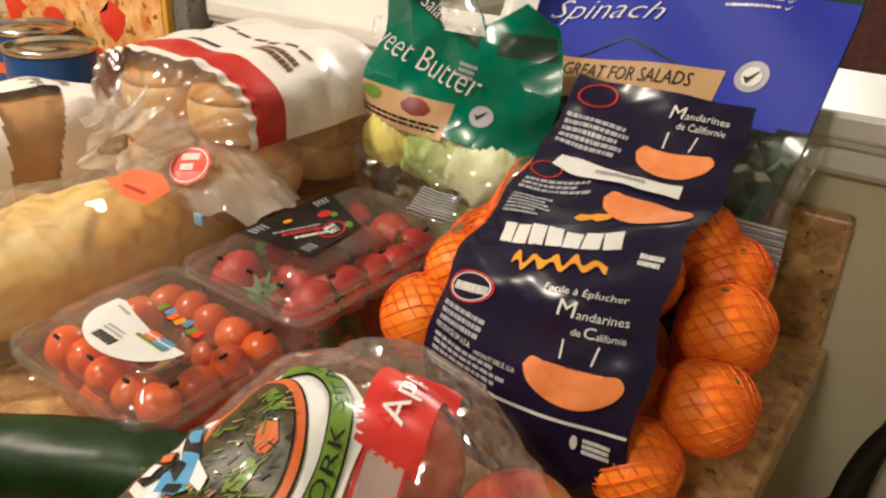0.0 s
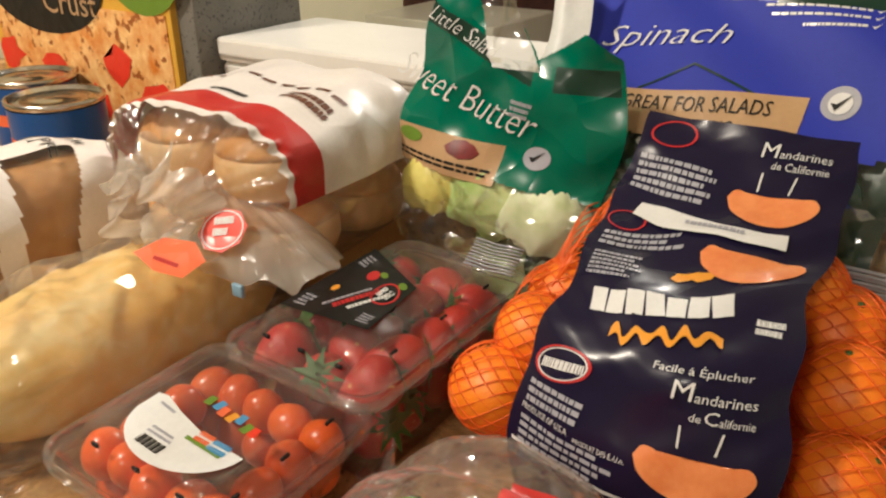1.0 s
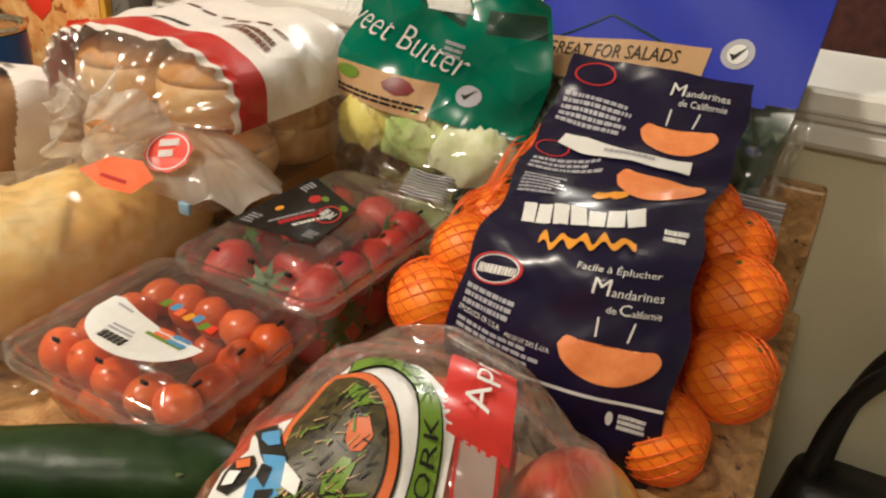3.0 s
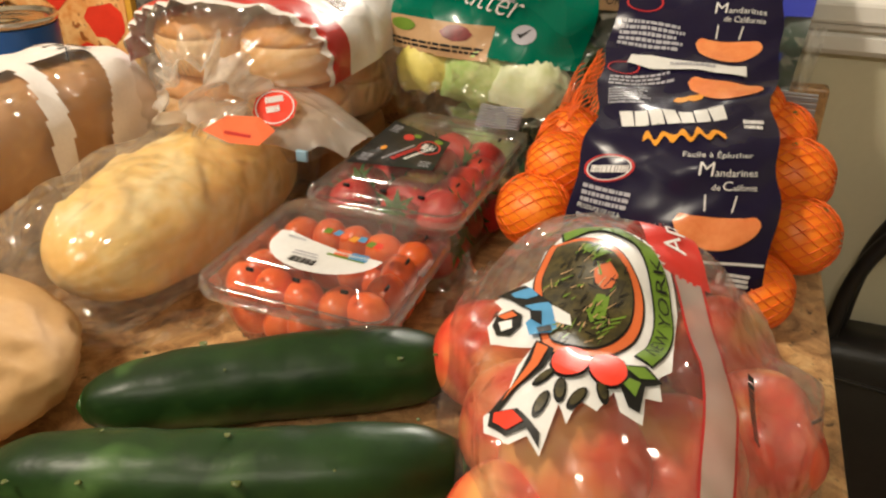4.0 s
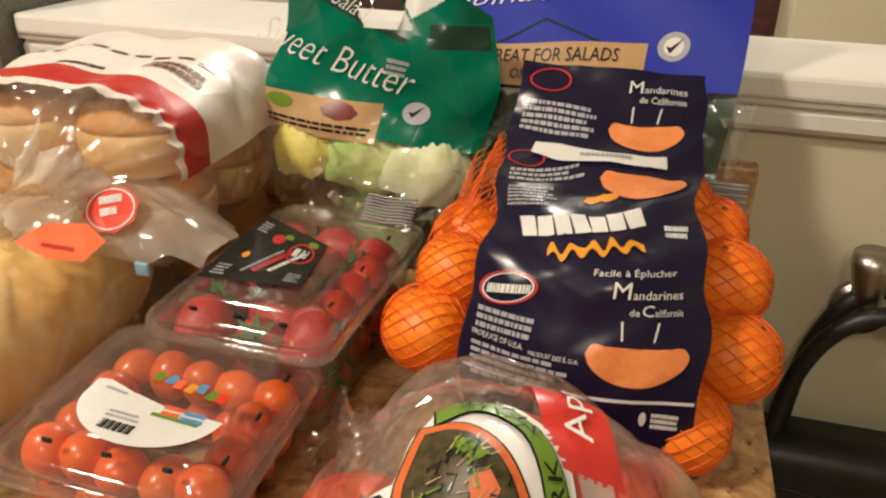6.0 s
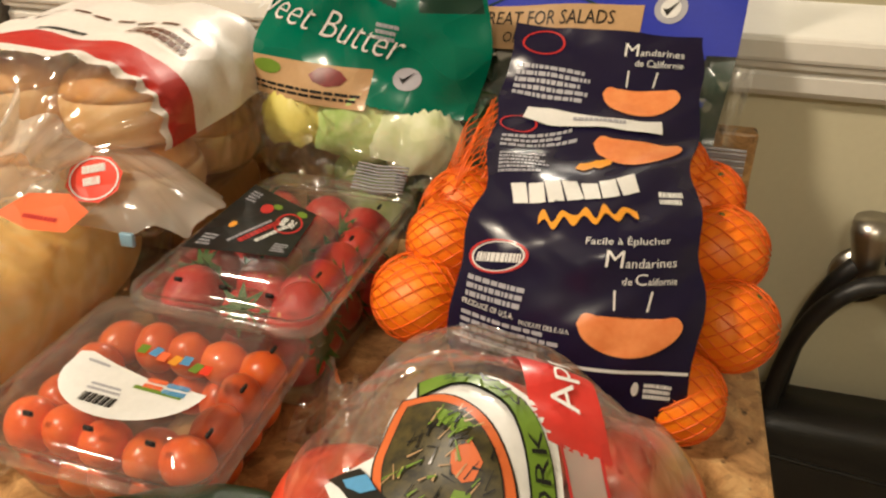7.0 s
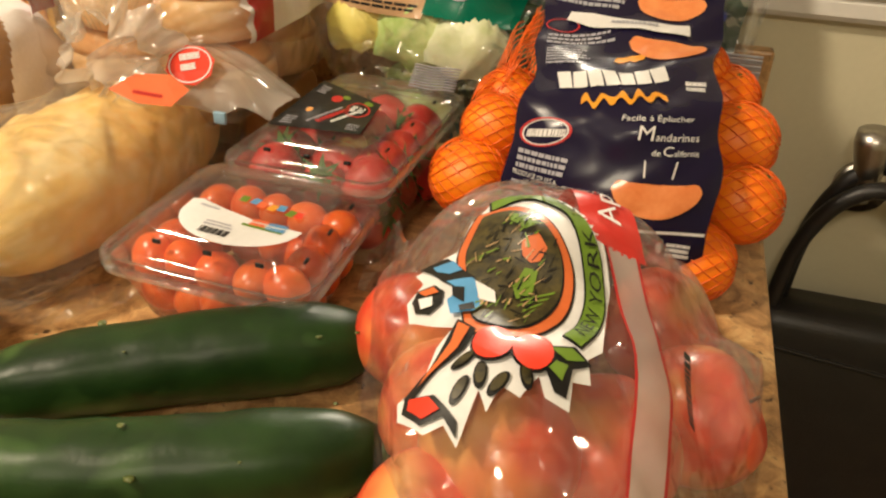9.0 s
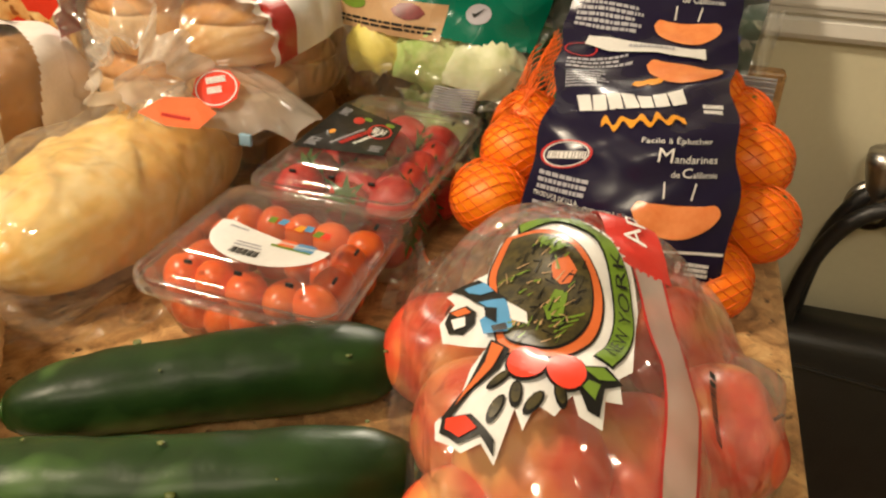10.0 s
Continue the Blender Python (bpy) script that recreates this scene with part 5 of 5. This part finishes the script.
wrap = part("film", made["film"], BUN_FILM, loaf_bag, "clear creased film over the loaf")
# gathered neck that rises and fans out
def neck(u, s):
    """A pleated fan from the tied point over the loaf's end."""
    t = radians(-250 + 330 * u)
    rx, ry = 0.118, 0.078
    c = Vector((-0.206 + 0.050 * min(1, s * 1.5), 0.392 - 0.028 * min(1, s * 1.5), 0.122))
    k = s * (1 + 0.03 * math.sin(3 * t + 1) + wob((math.cos(t) * 2, math.sin(t) * 2, 0.3), 2.2, 0.10, 4.0))
    p = c + Vector((math.cos(t) * rx * k * 0.74, math.sin(t) * ry * k * 0.74, 0))
    p.z = 0.132 - 0.034 * s ** 1.8 + wob((math.cos(t) * 2, math.sin(t) * 2, s * 1.5), 1.6, 0.009, 7.0) * s + 0.0006 * math.sin(41 * t + 5 * math.sin(3 * t)) * wob((math.cos(t), math.sin(t), s), 2.0, 2.0, 1.0) - 0.010 * math.cos(t) * s
    return p


bm = sheet_parts(neck, 150, 24, 1.0, ("neck",), lambda u, s: "neck" if s > 0.04 else None)["neck"]
gather = part("gathered_neck", bm, MILKY, loaf_bag, "milky gathered neck of the bag")

def disc_at(c, nor, r, n, spin, name, material, parent, squash=1.0):
    m = Vector(nor).to_track_quat("Z", "Y").to_matrix().to_4x4()
    m.translation = c
    bm = outline([(r * math.cos(2 * math.pi * k / n + spin), r * squash * math.sin(2 * math.pi * k / n + spin)) for k in range(n)])
    bmesh.ops.transform(bm, matrix=m, verts=bm.verts)
    return part(name, bm, material, parent), m


NOR = (0.20, -0.60, 0.80)
seal, m = disc_at((-0.133, 0.333, 0.121), NOR, 0.0185, 8, 0.3, "round_sticker", STICKER_RED, loaf_bag)
bm = ring_shape(0, 0, 0.0160, 0.0160, 0.93)
bmesh.ops.transform(bm, matrix=m @ pose(0, 0, 0.0006), verts=bm.verts)
part("sticker_ring", bm, INK_GLARE_WHITE, loaf_bag)
for k, (x, y, w) in enumerate(((-0.008, 0.003, 0.015), (-0.006, -0.006, 0.011))):
    bm = scaled(bars(1, 1, 1, 0.0, 0.0, 70 + k), x, y, w, 0.006, 12)
    bmesh.ops.transform(bm, matrix=m @ pose(0, 0, 0.0007), verts=bm.verts)
    part("sticker_mark", bm, INK_GLARE_WHITE, loaf_bag)
bm = outline([(-0.032, -0.006), (-0.008, -0.018), (0.016, -0.020), (0.026, -0.004), (0.010, 0.010), (-0.016, 0.010)])
m2 = Vector((0.12, -0.45, 0.88)).to_track_quat("Z", "Y").to_matrix().to_4x4()
m2.translation = (-0.140, 0.297, 0.1165)
bmesh.ops.transform(bm, matrix=m2, verts=bm.verts)
part("orange_sticker", bm, STICKER_ORANGE, loaf_bag, "orange price sticker")
bm = scaled(bars(1, 1, 1, 0.0, 0.0, 75), -0.014, -0.009, 0.022, 0.003, -10)
bmesh.ops.transform(bm, matrix=m2 @ pose(0, 0, 0.0006), verts=bm.verts)
part("sticker_print", bm, INK_RED, loaf_bag)
part("bag_clip", boxed(-0.104, -0.094, 0.310, 0.3135, 0.087, 0.0965, bevel=0.001), surface("pale_blue_clip", (0.20, 0.36, 0.50), (0.28, 0.44, 0.56), 30.0, 0.4, 0.0), loaf_bag, "small pale blue bag clip")
# flat tail of film beside the loaf
bm = sheet_parts(lambda u, s: (-0.190 + 0.10 * u, 0.140 + 0.085 * u - 0.030 * s + 0.004 * math.sin(u * 21), 0.003 + 0.010 * (1 - s) * abs(math.sin(u * 9)) + 0.002), 40, 10, 1.0, ("tail",), lambda u, s: "tail" if s < 0.5 + 0.5 * math.sin(u * 3.1) else None)["tail"]
part("loose_film", bm, CLEAR, loaf_bag)

# burger buns in a red and white bag
buns = thing("bun_bag", "red and white plastic bag of burger buns", "bread bag")
ENDS = [(-0.10, 0.10), (-0.03, 0.46), (0.03, 0.86), (0.12, 0.98), (0.30, 1.0), (0.60, 1.0), (0.86, 0.97), (0.98, 0.72), (1.02, 0.05)]


def bun_kind(u, s):
    ang = (u * 360) % 360
    upper = 1.6 < ang < 178.4
    jag = 0.12 * abs(math.sin(u * 62)) + 0.06 * math.sin(u * 21)
    if not upper or s < 2.32 + jag or s > 6.75 + 0.1 * math.sin(u * 40):
        return "window"
    return "red" if 2.74 < s < 3.72 else "white"


made = bagged((-0.200, 0.352, 0.124), (-0.206, 0.560, 0.124), 0.104, 0.072, ENDS, ("window", "white", "red"), bun_kind, 0.60, 0.006, 24.0, 240, 170, pleat=0.16)
part("clear_window", made["window"], BUN_FILM, buns, "clear creased end of the bag")
white = part("white_film", made["white"], WHITE_BAG, buns, "creased white printed film")
red = part("red_band", made["red"], RED_BAG, buns, "red printed band")
def drape(bm, over, lift=0.0008, size=0.008, fall=Vector((0, 0, -1))):
    """Lets a flat print fall on the meshes below it."""
    refine(bm, size)
    bpy.context.view_layer.update()
    for v in bm.verts:
        for ob in over:
            hit, place, nor, _ = ob.ray_cast(v.co - fall * 0.1, fall)
            if hit:
                v.co = place - fall * lift
                break
    return bm


for k in range(9):
    bm = mapped(outline([(0, 0), (1, 0.2), (1, 1), (0, 0.8)]), lambda x, y: (-0.282 + k * 0.019 + 0.013 * x, 0.452 + 0.003 * (k % 2) + 0.006 * y, 0.2))
    part("printed_mark", drape(bm, (white, red)), WOOD, buns)
bm = mapped(fit_box(bars(2, 1, 1, 0.3, 0.2, 81), 1, 1), lambda x, y: (-0.16 + 0.045 * x, 0.425 + 0.016 * y, 0.2))
part("small_print", drape(bm, (white, red)), WOOD, buns)
bm = mapped(fit_box(bars(1, 1, 1, 0.0, 0.1, 82), 1, 1), lambda x, y: (-0.225 + 0.04 * x, 0.412 + 0.006 * y, 0.2))
part("small_print", drape(bm, (white, red)), INK_BLACK, buns)
part("brand_patch", drape(outline(ellipse(-0.212, 0.402, 0.030, 0.010, 24)), (red, white), 0.0010), STICKER_RED, buns)
part("brand_ring", drape(ring_shape(-0.212, 0.402, 0.030, 0.010, 0.90), (red, white), 0.0016), INK_GLARE_WHITE, buns)
for k, (x, y, z) in enumerate([(x, y, z) for z in (0.078, 0.134) for y in (0.412, 0.502) for x in (-0.248, -0.156)]):
    ob = thing("burger_bun", "soft golden brown burger bun inside the bag", "bun", "burger buns", (x, y, z + 0.012))
    rings = []
    for i in range(17):
        th = math.pi * i / 16
        r, h = 0.0465 * math.sin(th) ** 0.5 + 0.0006, 0.033 * math.cos(th) if th < math.pi / 2 else 0.027 * math.cos(th)
        rings.append([(r * math.cos(q) * (1 + wob((math.cos(q), math.sin(q), h * 20), 1.2, 0.06, k)), r * math.sin(q), h + wob((math.cos(q) * r * 30, math.sin(q) * r * 30, k), 1.0, 0.002)) for q in (2 * math.pi * n / 28 for n in range(28))])
    bm = bmesh.new()
    loft(bm, rings[:7])
    part("crown", bm, BUN, ob, "browned crown")
    bm = bmesh.new()
    loft(bm, rings[6:])
    part("side", bm, BUN_SIDE, ob, "pale soft side")
# gathered clear end of the bun bag
def bun_neck(u, s):
    t = 2 * math.pi * u
    r = 0.042 * (1 - s) + 0.008 + 0.028 * s * s
    return Vector((-0.198 + 0.012 * s + r * math.cos(t) * (1 + 0.2 * math.sin(11 * t)), 0.338 - 0.035 * s + 0.01 * math.sin(5 * t), 0.128 - 0.004 * s + r * math.sin(t) * 0.9 * (1 + 0.2 * math.sin(11 * t))))


bm = sheet_parts(bun_neck, 80, 16, 1.0, ("neck",), lambda u, s: "neck")["neck"]
part("gathered_end", bm, MILKY, buns, "gathered clear end of the bag")
# an added brown block fills the shaded gap under it and carries the bag
under = thing("bun_bag_prop", "added brown block that props up the bun bag", "bread")
part("crust", boxed(-0.290, -0.130, 0.440, 0.560, 0.001, 0.056, bevel=0.016), WHEAT, under)

# wheat bread in a white and clear bag
wheat = thing("wheat_bread_bag", "white and clear plastic bag of wheat bread", "bread bag")


def wheat_kind(u, s):
    ang = (u * 360) % 360
    side = ang if ang < 180 else ang - 360
    if s > 4.75 + 0.006 * (side - 60):
        return "white"
    return "white" if 3.85 < s + 0.002 * (60 - side) < 4.05 or 84 < ang < 200 else "window"


made = bagged((-0.366, 0.040, 0.074), (-0.344, 0.408, 0.074), 0.064, 0.072, [(-0.02, 0.05), (0.0, 0.7), (0.1, 0.95), (0.35, 1.0), (0.65, 1.02), (0.86, 1.0), (0.96, 0.8), (1.04, 0.2)], ("window", "white"), wheat_kind, 0.7, 0.006, 30.0, 180, 210)
clear = part("clear_window", made["window"], CLEAR, wheat)
white = part("white_film", made["white"], WHITE_BAG, wheat, "white printed film with black writing")
ob = thing("wheat_loaf", "brown wheat bread loaf inside the bag", "bread")
made = bagged((-0.366, 0.055, 0.072), (-0.346, 0.392, 0.072), 0.059, 0.068, [(0.0, 0.05), (0.01, 0.8), (0.1, 0.97), (0.5, 1.0), (0.9, 0.97), (0.99, 0.8), (1.0, 0.05)], ("crust",), lambda u, s: "crust", 0.7, 0.002, 30.0, 48, 30)
part("crust", made["crust"], WHEAT, ob)
for text, x, y, size in (("100%", -0.344, 0.340, 0.026), ("wheat", -0.334, 0.364, 0.022), ("whole", -0.306, 0.332, 0.018)):
    bm = lettering(text, size)
    bmesh.ops.transform(bm, matrix=pose(x, y, 0.2, 0, 0, 168), verts=bm.verts)
    part("printed_text", drape(bm, (white, clear), 0.001, 0.05), INK_BLACK, wheat)

# crumpled brown paper bag
paper = thing("paper_bag", "crumpled brown paper bag", "paper bag")
bm = bmesh.new()
made = bmesh.ops.create_icosphere(bm, subdivisions=5, radius=1.0)
for v in made["verts"]:
    d = v.co.copy()
    k = 1 + 0.10 * noise.noise(d * 1.6) - 0.07 * abs(noise.noise(d * 3.0)) - 0.02 * abs(noise.noise(d * 8.0))
    v.co = Vector((-0.232 + d.x * 0.112 * k, 0.062 + d.y * 0.075 * k, max(0.001, 0.036 + d.z * 0.042 * k)))
part("paper", bm, KRAFT, paper, "creased brown paper")

# ---- cans, pizza box ----
def can(x, y, r, h):
    ob = thing("food_can", "tin can with a blue label and a ring-marked lid", "can", "cans", (x, y, 0))
    bm = bmesh.new()
    loft(bm, [[(k * math.cos(t), k * math.sin(t), z) for t in (2 * math.pi * n / 40 for n in range(40))] for k, z in ((r, 0.006), (r, h - 0.008))], True, False)
    part("label", bm, CAN_BLUE, ob, "blue paper label")
    bm = bmesh.new()
    loft(bm, [[(k * math.cos(t), k * math.sin(t), z) for t in (2 * math.pi * n / 40 for n in range(40))] for k, z in ((r - 0.001, 0.0), (r - 0.001, h - 0.007), (r + 0.0015, h - 0.005), (r + 0.0015, h), (r - 0.002, h), (r - 0.003, h - 0.004), (r * 0.8, h - 0.004), (r * 0.78, h - 0.003), (r * 0.7, h - 0.004), (r * 0.3, h - 0.0038), (r * 0.28, h - 0.003), (0.0005, h - 0.003))])
    part("tin", bm, TIN, ob, "bare metal lid and rim")
    bm = bmesh.new()
    loft(bm, [[((r + 0.0006) * math.cos(t), (r + 0.0006) * math.sin(t), z) for t in (radians(-120 + 60 * n / 12) for n in range(13))] for z in (h * 0.62, h * 0.72)], False, False)
    part("label_band", bm, STICKER_ORANGE, ob)


can(-0.537, 0.460, 0.050, 0.138)
can(-0.660, 0.505, 0.050, 0.138)
pizza = thing("pizza_box", "yellow frozen pizza carton with a photo of a pizza, standing upright", "carton")
part("carton", boxed(-0.83, -0.460, 0.566, 0.596, 0.0, 0.34, bevel=0.001), PIZZA_YELLOW, pizza, smooth=False)
part("photo", boxed(-0.815, -0.468, 0.5645, 0.5658, 0.02, 0.212), PIZZA_TOP, pizza, "photo of a pizza with red toppings", smooth=False)
bm = outline(ellipse(0, 0, 0.125, 0.062, 32))
bmesh.ops.transform(bm, matrix=pose(-0.70, 0.5640, 0.236, 90, 0, 0), verts=bm.verts)
part("black_panel", bm, INK_BLACK, pizza)
bm = fit_box(lettering("Crust", 1.0), 0.11, 0.030)
bmesh.ops.transform(bm, matrix=pose(-0.70, 0.5634, 0.200, 90, 0, 0), verts=bm.verts)
part("printed_text", bm, TAN, pizza)
bm = outline(ellipse(0, 0, 0.07, 0.06, 28))
bmesh.ops.transform(bm, matrix=pose(-0.50, 0.5640, 0.270, 90, 0, 0), verts=bm.verts)
part("printed_leaf", bm, INK_GREEN, pizza)
for x, z, k in ((-0.70, 0.130, 0), (-0.565, 0.148, 1), (-0.80, 0.140, 2), (-0.62, 0.095, 3), (-0.755, 0.080, 4), (-0.50, 0.110, 5), (-0.53, 0.06, 6)):
    rnd = random.Random(k)
    pts = [(0.030 * rnd.uniform(0.6, 1.15) * math.cos(t), 0.024 * rnd.uniform(0.6, 1.2) * math.sin(t)) for t in (2 * math.pi * n / 11 for n in range(11))]
    bm = outline(pts)
    bmesh.ops.transform(bm, matrix=pose(x, 0.5638, z, 90, 0, 0), verts=bm.verts)
    part("printed_topping", bm, STICKER_RED, pizza)

# ---- handbag on its hook ----
hook = thing("coat_hook", "brushed metal coat hook on the wall", "hook")
bm = bmesh.new()
tube(bm, [(0.412, 0.6195, -0.016), (0.412, 0.612, -0.016)], 0.026, 28)
part("plate", bm, STEEL, hook)
bm = bmesh.new()
tube(bm, [(0.412, 0.615, -0.016), (0.411, 0.596, -0.016), (0.408, 0.584, -0.006), (0.404, 0.578, 0.018), (0.400, 0.574, 0.044), (0.399, 0.573, 0.056)], [0.008, 0.009, 0.011, 0.013, 0.0165, 0.0155], 20)
part("prong", bm, STEEL, hook)
handbag = thing("handbag", "black leather handbag hanging from the wall hook", "handbag")
bm = bmesh.new()
loft(bm, [[(x, y, z) for x, y, _ in [(0.485 + p[0], 0.567 + p[1], 0) for p in rounded(w, d, 0.02, 0)]] for w, d, z in ((0.31, 0.088, -0.44), (0.33, 0.096, -0.42), (0.32, 0.090, -0.25), (0.296, 0.062, -0.145), (0.290, 0.050, -0.128))])
part("body", bm, LEATHER, handbag, "soft black leather body")
for y, x0, x1, top in ((0.556, 0.352, 0.485, 0.008), (0.578, 0.362, 0.505, 0.022)):
    pts = []
    for k in range(33):
        t = math.pi * k / 32
        pts.append((0.418 + (x0 - 0.418 if t < math.pi / 2 else x1 - 0.418) * abs(math.cos(t)) ** 1.1, y, -0.17 + (top + 0.17) * math.sin(t) ** 0.62))
    bm = bmesh.new()
    tube(bm, pts, 0.0078, 10)
    part("strap", bm, LEATHER, handbag, "round black leather strap")
bm = bmesh.new()
tube(bm, [(0.335 + 0.012 * k, 0.5185 - 0.001, -0.152 - 0.0012 * k) for k in range(26)], 0.0022, 6)
part("seam", bm, LEATHER, handbag)

# ---- the next room, over the ledge ----
chair = thing("armchair", "dark maroon upholstered armchair in the next room", "armchair")
part("backrest", boxed(-0.75, 1.0, 1.35, 1.60, -0.5, 0.42, bevel=0.04), FABRIC, chair)
part("seat", boxed(-0.75, 1.0, 1.60, 2.2, -0.9, -0.45, bevel=0.04), FABRIC, chair)
tray = thing("white_cupboard", "plain white cupboard in the next room", "cupboard")
part("body", boxed(-0.62, -0.36, 1.09, 1.30, -0.9, 0.135, bevel=0.003), WHITE, tray, smooth=False)
post = structure("wall_corner", boxed(0.36, 0.50, 1.0, 1.14, -0.9, 1.5), WALL, "beige painted wall corner beyond the ledge", "wall")
